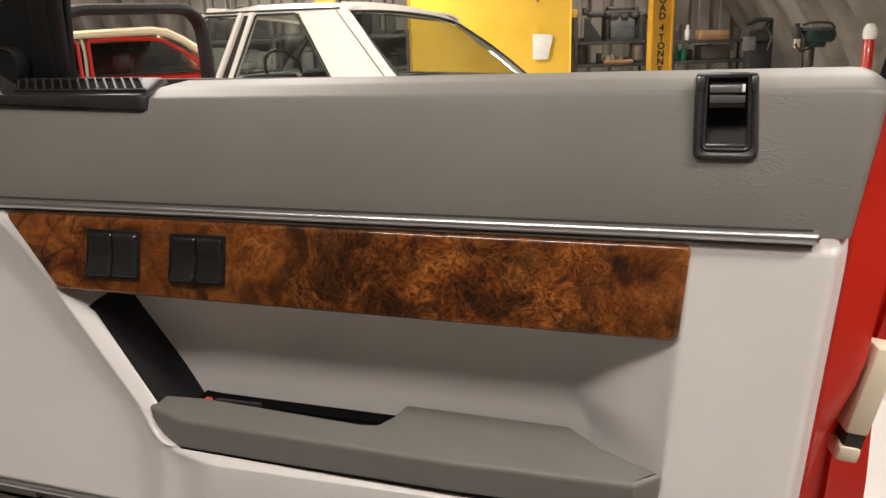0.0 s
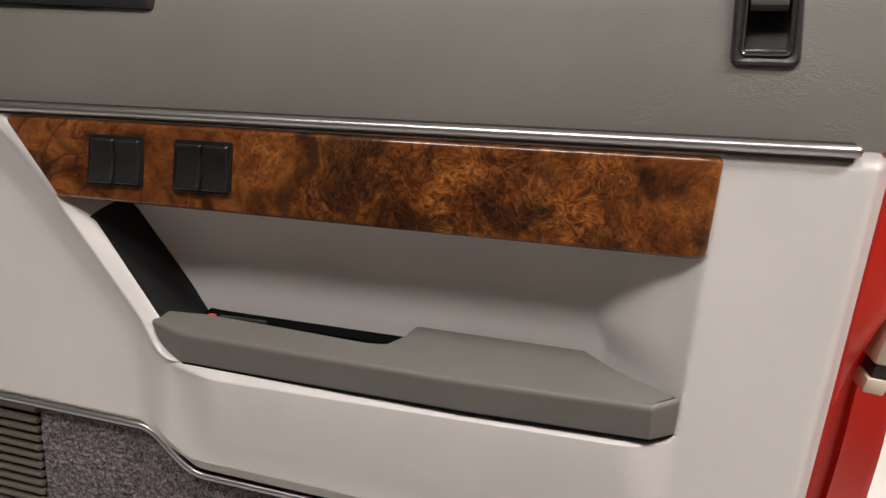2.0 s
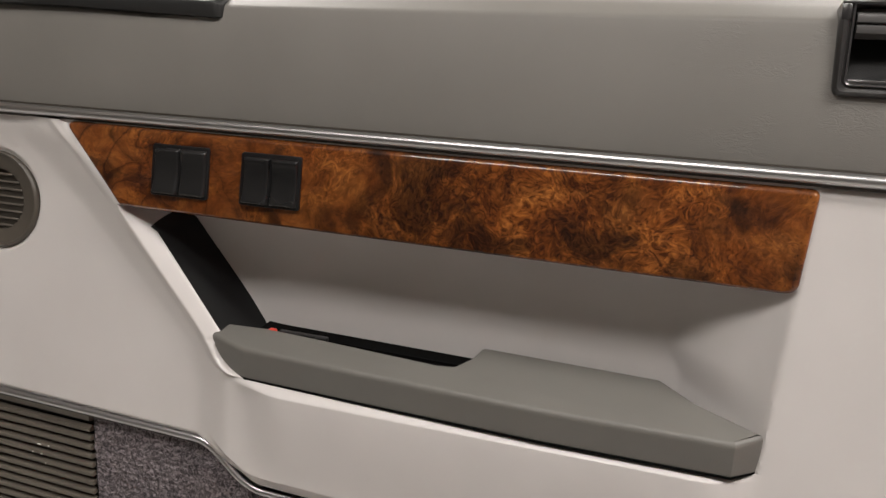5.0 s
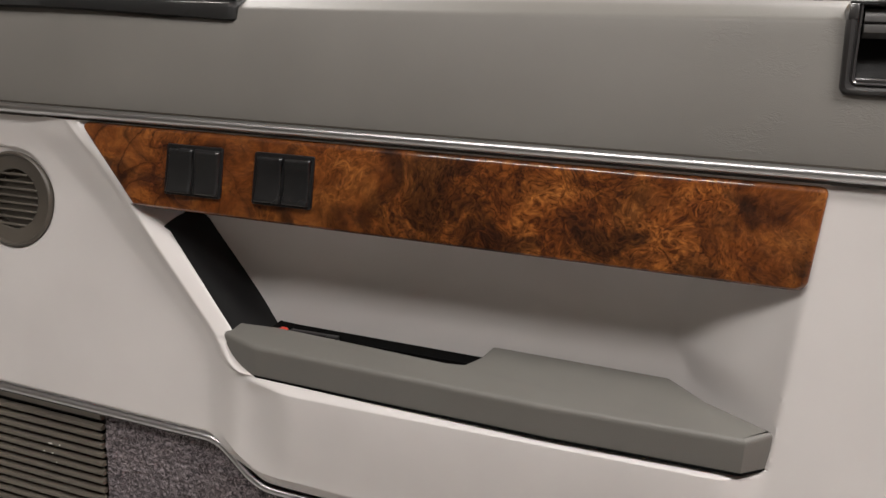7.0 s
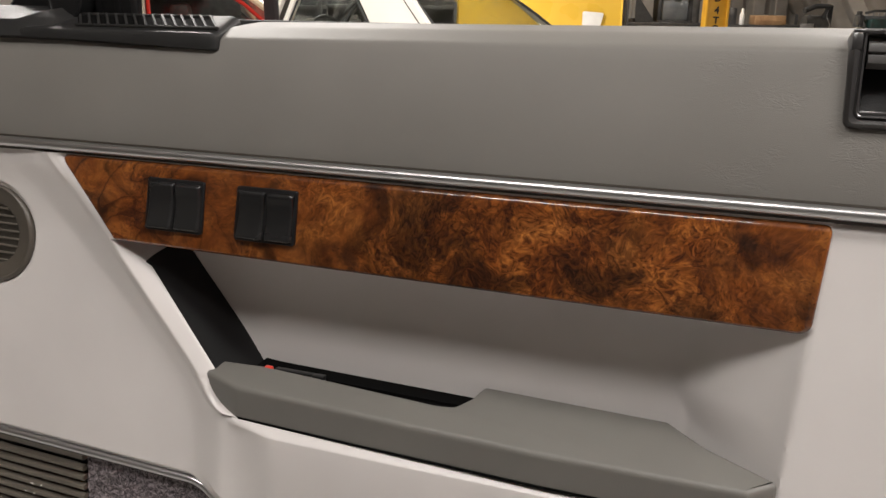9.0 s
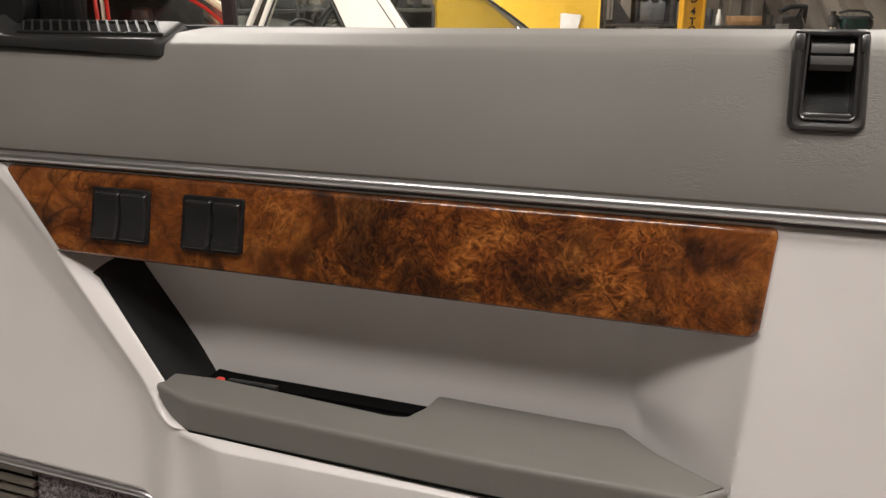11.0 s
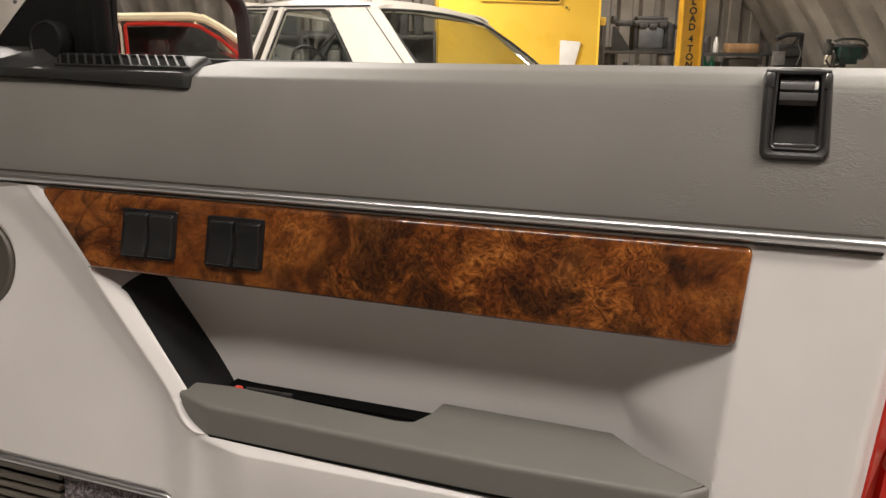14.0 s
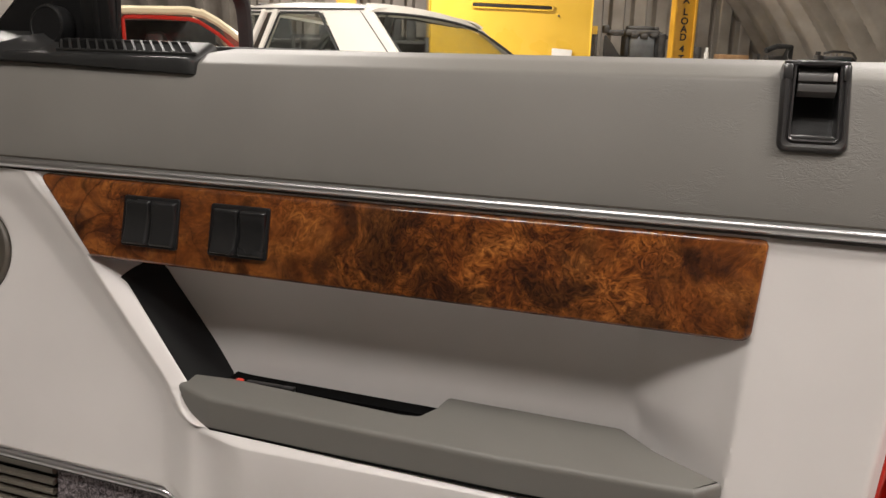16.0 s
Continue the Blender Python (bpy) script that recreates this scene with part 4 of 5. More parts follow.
def wheel(parent, x, y, r=0.30, w=0.18):
    m = Matrix.Translation((x, y, r)) @ Matrix.Rotation(radians(90), 4, "X")
    tyre = part("wheel", lathe([(r * 0.62, -w / 2), (r * 0.94, -w / 2), (r, -w * 0.3), (r, w * 0.3), (r * 0.94, w / 2), (r * 0.62, w / 2), (r * 0.60, w * 0.2), (r * 0.60, -w * 0.2)], None, m, 32), RUBBER, parent)
    part("rim", lathe([(r * 0.60, -w * 0.42), (r * 0.60, w * 0.42), (r * 0.5, w * 0.3), (r * 0.2, w * 0.36), (0.01, w * 0.36)], None, m, 24), ALLOY, tyre)
    return tyre


def white_saloon():
    """Local x runs forward from the foot of the rear window, y away from the near flank."""
    car = thing("white_saloon", (-1.676, 4.40, 0), "white four-door saloon car with clean glass, parked", "car")
    car.rotation_euler = (0, 0, radians(68 + 90))
    car.scale = (1, -1, 1)
    W, IN, BELT, ROOF = 1.30, 0.09, 0.838, 1.297
    # body below the glass, lofted along its length
    rings = []
    for x, top, inn, low in ((-1.05, 0.62, 0.10, 0.42), (-1.0, 0.74, 0.05, 0.34), (-0.7, 0.80, 0.01, 0.28), (-0.30, 0.832, 0.0, 0.24), (-0.16, BELT + 0.004, 0.0, 0.24), (0.6, BELT, -0.02, 0.22), (1.6, BELT, -0.02, 0.22), (2.25, 0.825, 0.0, 0.24), (2.9, 0.78, 0.02, 0.28), (3.25, 0.72, 0.06, 0.34), (3.32, 0.62, 0.10, 0.42)):
        rings.append([(x, inn + 0.04, low), (x, inn - 0.01, low + 0.1), (x, inn - 0.02, (low + top) / 2), (x, inn, top - 0.05), (x, inn + 0.03, top - 0.008), (x, inn + 0.1, top),
                      (x, W - inn - 0.1, top), (x, W - inn - 0.03, top - 0.008), (x, W - inn, top - 0.05), (x, W - inn + 0.02, (low + top) / 2), (x, W - inn + 0.01, low + 0.1), (x, W - inn - 0.04, low)])
    part("body", loft(rings), WHITE, car)
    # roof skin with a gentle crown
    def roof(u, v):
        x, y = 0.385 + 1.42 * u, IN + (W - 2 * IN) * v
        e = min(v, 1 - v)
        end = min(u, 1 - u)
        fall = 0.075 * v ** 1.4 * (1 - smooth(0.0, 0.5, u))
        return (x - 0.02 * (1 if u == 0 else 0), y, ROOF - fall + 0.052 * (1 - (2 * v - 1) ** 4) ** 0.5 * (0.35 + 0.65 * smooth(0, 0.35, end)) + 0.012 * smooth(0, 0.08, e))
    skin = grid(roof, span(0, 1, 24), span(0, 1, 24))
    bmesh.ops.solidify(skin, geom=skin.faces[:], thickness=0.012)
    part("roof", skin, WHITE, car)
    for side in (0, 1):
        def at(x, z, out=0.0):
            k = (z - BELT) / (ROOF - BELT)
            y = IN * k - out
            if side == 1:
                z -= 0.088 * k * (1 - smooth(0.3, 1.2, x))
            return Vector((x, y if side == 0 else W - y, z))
        depth = 0.035 if side == 0 else -0.035
        # broad rear pillar
        wide = 1.0 if side == 0 else 0.10
        quad = [at(-0.155, BELT - 0.01), at(-0.155 + 0.55 * wide, BELT - 0.01), at(0.385 + 0.43 * wide, ROOF + 0.01), at(0.385, ROOF + 0.01)]
        pillar = bmesh.new()
        vs = [pillar.verts.new(p) for p in quad] + [pillar.verts.new(p + Vector((0, depth, 0))) for p in quad]
        for k in range(4):
            n = (k + 1) % 4
            pillar.faces.new((vs[k], vs[n], vs[n + 4], vs[k + 4]))
        pillar.faces.new(vs[:4])
        pillar.faces.new(list(reversed(vs[4:])))
        bmesh.ops.recalc_face_normals(pillar, faces=pillar.faces)
        bmesh.ops.bevel(pillar, geom=pillar.edges[:], offset=0.006, segments=2, affect="EDGES")
        part("rear_pillar", pillar, WHITE, car)
        if side == 0:
            part("pillar_seam", tube([at(-0.075, BELT, 0.001), at(0.19, (BELT + ROOF) / 2, 0.001), at(0.455, ROOF, 0.001)], 0.0035, 6), INK, car)
        lining = [p + Vector((0, depth * 1.15, 0)) for p in quad]
        part("pillar_lining", tilt_sheet([lining[0] + Vector((0.03, 0, 0)), lining[1], lining[2], lining[3] + Vector((0.02, 0, 0))], 3), BONE, car, "grey cloth pillar lining")
        for name, x0, x1, w in (("door_frame", 1.455, 1.245, 0.062), ("door_frame", 1.605, 1.365, 0.055), ("windscreen_pillar", 2.35, 1.78, 0.07)):
            a, b = at(x0, BELT - 0.01), at(x1, ROOF + 0.012)
            # far frames: grey inner trim, also darkened to put cabin shade into the colour
            part(name, bar(a, b, w, w * 0.85, depth), WHITE if side == 0 else GUN, car)
        part("door_gap", bar(at(1.53, BELT, -0.012), at(1.305, ROOF, -0.012), 0.09, 0.07, depth * 0.5), INK, car)
        part("rain_gutter", tube([at(x, ROOF + 0.012, 0.008) for x in span(0.42, 1.80, 5)], 0.006, 6), RUBBER, car)
        part("cant_rail", loft([[at(x, ROOF - 0.012), at(x, ROOF + 0.015, 0.006), at(x, ROOF + 0.02) + Vector((0, depth, 0)), at(x, ROOF - 0.012) + Vector((0, depth, 0))] for x in span(0.41, 1.80, 6)]), WHITE, car)
        for x0, x1, x2, x3 in ((-0.145 + 0.555 * wide, 1.42, 1.21, 0.385 + 0.43 * wide), (1.63, 2.30, 1.76, 1.39)):
            pane = part("side_window", tilt_sheet([at(x0, BELT, -0.012), at(x1, BELT, -0.012), at(x2, ROOF, -0.012), at(x3, ROOF, -0.012)]), GLASS, car, "clear side window glass")
            edge = [at(x0, BELT, 0.002), at(x1, BELT, 0.002), at(x2, ROOF - 0.012, 0.002), at(x3, ROOF - 0.012, 0.002)]
            loop = []
            for k in range(4):
                loop += [edge[k].lerp(edge[(k + 1) % 4], t) for t in (0.03, 0.25, 0.5, 0.75, 0.97)]
            part("seal", tube(loop, 0.008, 6, True), RUBBER, pane)
    # rear window and windscreen, crowned
    for name, xb, xt in (("rear_window", -0.165, 0.385), ("windscreen", 2.40, 1.80)):
        s = 1 if xb < 1 else -1

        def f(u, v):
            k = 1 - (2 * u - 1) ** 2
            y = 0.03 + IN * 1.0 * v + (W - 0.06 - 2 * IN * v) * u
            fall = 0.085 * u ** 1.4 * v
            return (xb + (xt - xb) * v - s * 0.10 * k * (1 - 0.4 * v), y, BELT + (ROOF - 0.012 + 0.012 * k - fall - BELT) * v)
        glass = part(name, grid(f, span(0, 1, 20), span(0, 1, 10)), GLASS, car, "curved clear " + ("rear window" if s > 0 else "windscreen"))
        loop = [Vector(f(u, 0)) for u in span(0, 1, 14)] + [Vector(f(1, v)) for v in span(0.1, 0.9, 6)] + [Vector(f(u, 1)) for u in span(1, 0, 14)] + [Vector(f(0, v)) for v in span(0.9, 0.1, 6)]
        lip = [[Vector(f(u, 1)) + Vector((dx * s, 0, dz + (0.030 * (1 - u) if dz > 0.02 else 0))) for dx, dz in ((0.004, -0.006), (-0.006, 0.004), (0.010, 0.028), (0.05, 0.030), (0.05, 0.010))] for u in span(0, 1, 12)]
        part("header", loft(lip), WHITE, glass)
        part("surround", tube([p + Vector((-s * 0.002, 0, 0)) for p in loop], 0.009, 6, True), RUBBER, glass)
    # inside: seats, parcel shelf and steering wheel
    for x, y, h in ((0.50, 0.34, 0.86), (0.50, 0.94, 0.86), (1.45, 0.34, 0.88), (1.45, 0.94, 0.88)):
        part("seat", box(bmesh.new(), x - 0.07, x + 0.07, y - 0.25, y + 0.25, 0.45, h, 0.05), RUBBER, car)
    part("parcel_shelf", box(bmesh.new(), -0.12, 0.45, 0.08, W - 0.08, 0.835, 0.850, 0.004), STEEL, car)
    ringp = [(1.95 + 0.08 * math.sin(a), 0.92 + 0.18 * math.cos(a), 0.86 + 0.16 * math.sin(a)) for a in span(0, 2 * math.pi * 23 / 24, 24)]
    part("steering_wheel", tube(ringp, 0.014, 8, True), RUBBER, car)
    part("dashboard", box(bmesh.new(), 2.0, 2.3, 0.08, W - 0.08, 0.66, 0.83, 0.03), STEEL, car)
    for x in (-0.35, 2.55):
        for y in (0.08, W - 0.08):
            wheel(car, x, y)
    for y in (0.2, W - 0.2):
        part("tail_lamp", box(bmesh.new(), -1.06, -1.02, y - 0.14, y + 0.14, 0.50, 0.62, 0.01), REDTAB, car)


white_saloon()


# ---- the red small car that the door mirror shows ----
def red_small_car():
    """Local x runs towards the nose, y into the car."""
    car = thing("red_small_car", (1.05, 1.33, 0), "red two-door small car with a cream roof, parked", "car")
    car.rotation_euler = (0, 0, math.atan2(0.983, -0.18))
    car.scale = (1, -1, 1)
    W = 1.36
    rings = []
    for x, top, inn, low in ((-1.75, 0.80, 0.12, 0.35), (-1.68, 0.96, 0.06, 0.28), (-1.2, 1.0, 0.0, 0.22), (0.50, 1.0, 0.0, 0.22), (0.75, 0.97, 0.0, 0.24), (1.15, 0.90, 0.04, 0.28), (1.25, 0.72, 0.1, 0.34)):
        rings.append([(x, inn + 0.04, low), (x, inn - 0.01, (low + top) / 2), (x, inn + 0.01, top - 0.04), (x, inn + 0.05, top), (x, W - inn - 0.05, top), (x, W - inn - 0.01, top - 0.04), (x, W - inn + 0.01, (low + top) / 2), (x, W - inn - 0.04, low)])
    part("body", loft(rings), RED, car)

    def roof(u, v):
        x = -1.25 + 1.45 * u
        y = 0.05 + (W - 0.10) * v
        return (x, y, 1.315 + 0.055 * (1 - (2 * v - 1) ** 4) ** 0.5 * (0.7 + 0.3 * smooth(0, 0.3, min(u, 1 - u))))
    skin = grid(roof, span(0, 1, 16), span(0, 1, 16))
    bmesh.ops.solidify(skin, geom=skin.faces[:], thickness=0.02)
    part("roof", skin, CREAM, car)
    # the far side's red frames are coloured dark: cabin shade put into the colour
    for y, d, frame_tone in ((0.03, 0.03, RED), (W - 0.03, -0.03, STEEL)):
        part("roof_rail", tube([(-1.25, y, 1.325), (-0.4, y, 1.325), (0.10, y, 1.322), (0.22, y, 1.30)], 0.032, 8), CREAM, car)
        part("windscreen_pillar", tube([(0.20, y, 1.312), (0.35, y, 1.245), (0.58, y, 1.12), (0.72, y, 0.98)], 0.032, 8), CREAM, car)
        part("rear_pillar", tube([(-1.22, y, 1.31), (-1.38, y, 1.18), (-1.5, y, 0.98)], 0.05, 8), CREAM, car)
        part("door_frame", tube([(-0.44, y, 0.98), (-0.445, y, 1.26), (-0.43, y, 1.273), (-0.2, y, 1.275), (0.10, y, 1.262), (0.18, y, 1.245), (0.35, y, 1.16), (0.62, y, 0.98)], 0.016, 8), frame_tone, car)
        part("quarter_frame", tube([(-1.38, y, 0.99), (-1.22, y, 1.272), (-0.545, y, 1.274), (-0.53, y, 1.26), (-0.525, y, 0.98)], 0.016, 8), frame_tone, car)
        part("door_glass", tilt_sheet([(-0.43, y, 0.99), (0.60, y, 0.99), (0.14, y, 1.262), (-0.43, y, 1.268)]), GLASS, car)
        part("belt", tube([(-0.50, y + d, 1.30), (-0.485, y + d, 1.20), (-0.49, y + d, 1.0)], 0.016, 6), BONE, car)
    part("interior", box(bmesh.new(), -1.15, 0.50, 0.07, W - 0.07, 1.001, 1.012, 0.004), STEEL, car, "dark cabin interior")
    part("seat", box(bmesh.new(), -0.30, -0.12, 0.15, 0.62, 1.0, 1.17, 0.06), STEEL, car)
    # added board across the far windows, which keeps the cabin dark
    part("cabin_backdrop", box(bmesh.new(), -1.3, 0.48, W - 0.30, W - 0.26, 0.7, 1.28, 0.02), STEEL, car, "added dark board hiding the cabin's far side")
    part("windscreen", tilt_sheet([(0.74, 0.06, 0.98), (0.74, W - 0.06, 0.98), (0.22, W - 0.06, 1.31), (0.22, 0.06, 1.31)]), GLASS, car)
    for x in (-1.2, 0.78):
        for y in (0.08, W - 0.08):
            wheel(car, x, y, 0.25, 0.15)


red_small_car()


# ---- yellow van ----
def in_hall(ob, a, s, z=0.0, turn=0.0):
    ob.matrix_basis = Matrix.Translation(hall(a, s, z)) @ pose(0, 0, 0, 0, 0, 20 + turn)
    return ob


def yellow_van():
    van = in_hall(thing("yellow_van", label="glossy yellow panel van with a slotted flank, parked", category="van"), 0.20, 10.3)
    body = bmesh.new()
    outline = rounded([(0, 0.32), (2.06, 0.32), (2.06, 2.30), (0, 2.30)], [0.04, 0.04, 0.12, 0.12], 6)
    rings = []
    for y, d in ((0.02, 0.03), (0.0, 0.012)[::1], (0.03, 0.0), (1.7, 0.0), (1.75, 0.03)):
        rings.append([(p.x, y, p.y) for p in inset(outline, d)])
    body = loft(rings)
    part("body", body, YELLOW, van)
    slot = rounded([(0.54, 1.500), (1.53, 1.480), (1.53, 1.520), (0.54, 1.540)], 0.018, 4)
    part("slot", plate(slot, lambda x, z: -0.006, 0.012, 0.003), INK, van, "long dark vent slot")
    part("slot_lip", tube([(p.x, -0.004, p.y) for p in inset(slot, -0.012)], 0.011, 8, True), YELLOW, van)
    part("bolt", lathe([(0.014, 0), (0.014, 0.006), (0.008, 0.009), (0.001, 0.009)], None, Matrix.Translation((1.62, 0.0, 1.41)) @ Matrix.Rotation(radians(90), 4, "X"), 12), STEEL, van)
    tag = rounded([(1.56, 0.70), (1.75, 0.70), (1.82, 1.0), (1.555, 1.02)], 0.02, 3)
    part("sheet", plate(tag, lambda x, z: -0.008, 0.006, 0.001), PAPER, van, "white sheet stuck to the flank")
    part("edge_trim", boxes((2.05, 2.10, 0.04, 0.16, 0.35, 1.30, 0.01)), STEEL, van)
    part("hinge", boxes((2.05, 2.13, 0.03, 0.12, 1.20, 1.30, 0.01)), YELLOW, van)
    part("sill", boxes((0.05, 2.0, 0.03, 1.7, 0.22, 0.33, 0.02)), STEEL, van)
    for x in (0.35, 1.70):
        wheel(van, x, 0.14, 0.30, 0.2)


yellow_van()


# ---- vehicle lift ----
def lift_post(a, s):
    post = in_hall(thing("lift_post", label="tall yellow vehicle lift column with black stencilled lettering", category="lift post", group="lift columns"), a, s)
    part("column", boxes((0, 0.225, 0, 0.20, 0.02, 2.55, 0.008)), ORANGE, post)
    for x in (-0.018, 0.217):
        part("flange", boxes((x, x + 0.026, -0.025, 0.02, 0.02, 2.55, 0.004)), ORANGE, post)
    part("base_plate", boxes((-0.15, 0.375, -0.1, 0.35, 0, 0.02, 0.003)), STEEL, post)
    part("motor", boxes((0.03, 0.2, 0.2, 0.36, 2.05, 2.5, 0.02)), STEEL, post)
    return post


def lettering(post):
    for text, z in (("M", 1.822), ("A", 1.731), ("X", 1.647), ("L", 1.515), ("O", 1.413), ("A", 1.324), ("D", 1.232), ("4", 1.100), ("T", 0.990), ("O", 0.896), ("N", 0.805), ("N", 0.712), ("E", 0.620), ("S", 0.528)):
        c = bpy.data.curves.new("letter", "FONT")
        c.body, c.size, c.align_x, c.align_y, c.extrude = text, 0.108, "CENTER", "CENTER", 0.0008
        c.offset = 0.0035
        ob = new("letter", c)
        ob.data.materials.append(INK)
        ob.parent = post
        ob.matrix_basis = Matrix.Translation((0.108, -0.004, z - 0.046)) @ Matrix.Rotation(radians(90), 4, "X")


post_near = lift_post(3.035, 9.5)
lettering(post_near)
lift_post(-0.98, 11.0)


# ---- racking and what stands on it ----
def rack(a, s, width, levels, deep=0.45, high=1.25, label=""):
    r = in_hall(thing("storage_rack", label=label, category="rack", group="racks"), a, s)
    for x in (0, width - 0.035):
        for y in (0, deep - 0.035):
            part("upright", boxes((x, x + 0.035, y, y + 0.035, 0, high, 0.003)), STEEL, r)
    for z in levels:
        part("shelf", boxes((0.002, width - 0.002, 0.002, deep - 0.002, z - 0.04, z, 0.004)), STEEL, r)
    # added dark sheet, so the lit end wall stays out of the saloon's windows
    if high == 1.12:
        part("rack_backdrop", boxes((0.0, width, deep + 0.002, deep + 0.012, 0.1, high)), RUBBER, r)
    return r


rack(2.55, 11.4, 1.08, (0.18, 0.55, 0.86), label="dark steel storage rack with three loaded shelves")
rack(3.95, 11.4, 1.15, (0.18, 0.56, 0.84), high=0.98, label="dark steel storage rack crowded with workshop clutter")


def loose(name, bm, mat, a, s, z, label, category, turn=0.0, group=""):
    ob = part(name, bm, mat)
    in_hall(ob, a, s, z, turn)
    return tagged(ob, label, category, group)


def clutter():
    vice = thing("machine", label="dark grey bench machine with a blocky guard on a shelf", category="machine")
    in_hall(vice, 3.07, 11.5, 0.86)
    part("guard", boxes((0.0, 0.36, 0, 0.3, 0.02, 0.32, 0.03)), GUN, vice)
    for x0, x1, top in ((-0.06, 0.0, 0.36), (0.36, 0.43, 0.34)):
        part("side_plate", boxes((x0, x1, 0.03, 0.28, 0.0, top, 0.02)), RUBBER, vice)
    part("cap", boxes((-0.07, 0.43, 0.0, 0.29, 0.33, 0.42, 0.035), (0.0, 0.12, -0.02, 0.1, 0.30, 0.38, 0.03), (0.14, 0.26, -0.02, 0.1, 0.29, 0.37, 0.03), (0.28, 0.40, -0.02, 0.1, 0.31, 0.38, 0.03)), STEEL, vice)
    part("crown", boxes((-0.02, 0.34, 0.05, 0.25, 0.41, 0.47, 0.025), (0.35, 0.42, 0.05, 0.2, 0.41, 0.46, 0.02)), STEEL, vice)
    part("arm", boxes((-0.30, -0.05, 0.1, 0.2, 0.33, 0.41, 0.025), (-0.36, -0.28, 0.08, 0.22, 0.36, 0.47, 0.02)), STEEL, vice)
    part("lever", boxes((0.40, 0.58, 0.1, 0.2, 0.29, 0.35, 0.02)), STEEL, vice)
    part("foot", boxes((-0.06, 0.43, 0.0, 0.3, 0.0, 0.025, 0.006)), STEEL, vice)
    loose("sheet_guard", loft([[(0.0, y, 0.0), (0.25, y, 0.0), (0.24, y, 0.06), (0.06, y, 0.30), (0.02, y, 0.33), (0.0, y, 0.32)] for y in (0.0, 0.02)]), RUBBER, 2.68, 11.42, 0.86, "dark tapered sheet guard standing on the rack shelf", "guard")
    loose("drum", lathe([(0.0, 0), (0.10, 0), (0.10, 0.34), (0.09, 0.36), (0.01, 0.36)][1:], None, pose(0, 0, 0), 20), STEEL, 2.68, 11.6, 0.55, "dark steel drum on the rack shelf", "drum")
    loose("drum", lathe([(0.07, 0), (0.07, 0.36), (0.06, 0.37), (0.01, 0.37)], None, pose(0, 0, 0), 20), STEEL, 3.54, 11.6, 0.86, "slim dark canister on the rack shelf", "canister")
    rnd = random.Random(8)
    for k in range(7):
        h = rnd.uniform(0.06, 0.14)
        loose("jar", lathe([(0.03, 0), (0.034, 0.01), (0.034, h * 0.7), (0.02, h * 0.85), (0.02, h), (0.002, h)], None, pose(0, 0, 0), 12), rnd.choice((BONE, PAPER, ALLOY, BROWN)), 2.98 + 0.065 * k, 11.52 + rnd.uniform(-0.03, 0.06), 0.55, "small jar of parts on the rack shelf", "jar", 0, "jars on the rack")
    loose("parts_tray", boxes((0, 0.42, 0, 0.2, 0, 0.05, 0.006)), WOOD, 2.97, 11.42, 0.551, "shallow wooden tray on the rack shelf", "tray")
    loose("rag_bag", lathe([(0.10, 0), (0.13, 0.05), (0.11, 0.18), (0.12, 0.25), (0.07, 0.28), (0.005, 0.27)], None, pose(0, 0, 0, 0, 0, 0), 14), ALLOY, 3.50, 11.6, 0.55, "crumpled pale grey bag on the rack shelf", "bag")
    loose("paint_tin", lathe([(0.075, 0), (0.078, 0.005), (0.078, 0.17), (0.07, 0.175), (0.002, 0.17)], None, pose(0, 0, 0), 20), PAPER, 3.42, 11.52, 0.18, "white paint tin on the lowest shelf", "tin")
    loose("crate", boxes((0, 0.3, 0, 0.25, 0, 0.16, 0.01)), ORANGE, 2.62, 11.45, 0.18, "yellow plastic crate on the lowest shelf", "crate")
    loose("carton", boxes((0, 0.18, 0, 0.2, 0, 0.2, 0.004)), BONE, 3.16, 11.48, 0.18, "cream cardboard carton on the lowest shelf", "carton")
    # right-hand rack
    loose("spray_bottle", lathe([(0.034, 0), (0.036, 0.01), (0.036, 0.13), (0.02, 0.165), (0.022, 0.20), (0.018, 0.215), (0.002, 0.215)], None, pose(0, 0, 0), 16), PAPER, 4.19, 11.52, 0.84, "white plastic spray bottle on the rack", "bottle")
    loose("wooden_box", boxes((0, 0.43, 0, 0.22, 0, 0.125, 0.006), (0.01, 0.42, -0.004, 0.224, 0.055, 0.065, 0.002)), WOOD, 4.35, 11.45, 0.84, "raw wooden box on top of the rack", "box")
    loose("dark_canister", lathe([(0.06, 0), (0.06, 0.2), (0.05, 0.22), (0.002, 0.22)], None, pose(0, 0, 0), 16), STEEL, 4.06, 11.55, 0.84, "dark canister on top of the rack", "canister")
    for a in (4.03, 4.14):
        loose("green_bottle", lathe([(0.045, 0), (0.048, 0.01), (0.048, 0.14), (0.02, 0.19), (0.02, 0.23), (0.002, 0.23)], None, pose(0, 0, 0), 16), BOTTLE, a, 11.5, 0.56, "green plastic bottle on the rack shelf", "bottle", 0, "green bottles")
    loose("tool_case", boxes((0, 0.42, 0, 0.3, 0, 0.20, 0.02)), BROWN, 4.38, 11.45, 0.56, "brown leather tool case on the rack shelf", "case")
    loose("battery", boxes((0, 0.22, 0, 0.2, 0, 0.2, 0.01), (0.02, 0.06, 0.05, 0.1, 0.2, 0.22, 0.003)), STEEL, 4.06, 11.48, 0.18, "dark car battery on the lowest shelf", "battery")
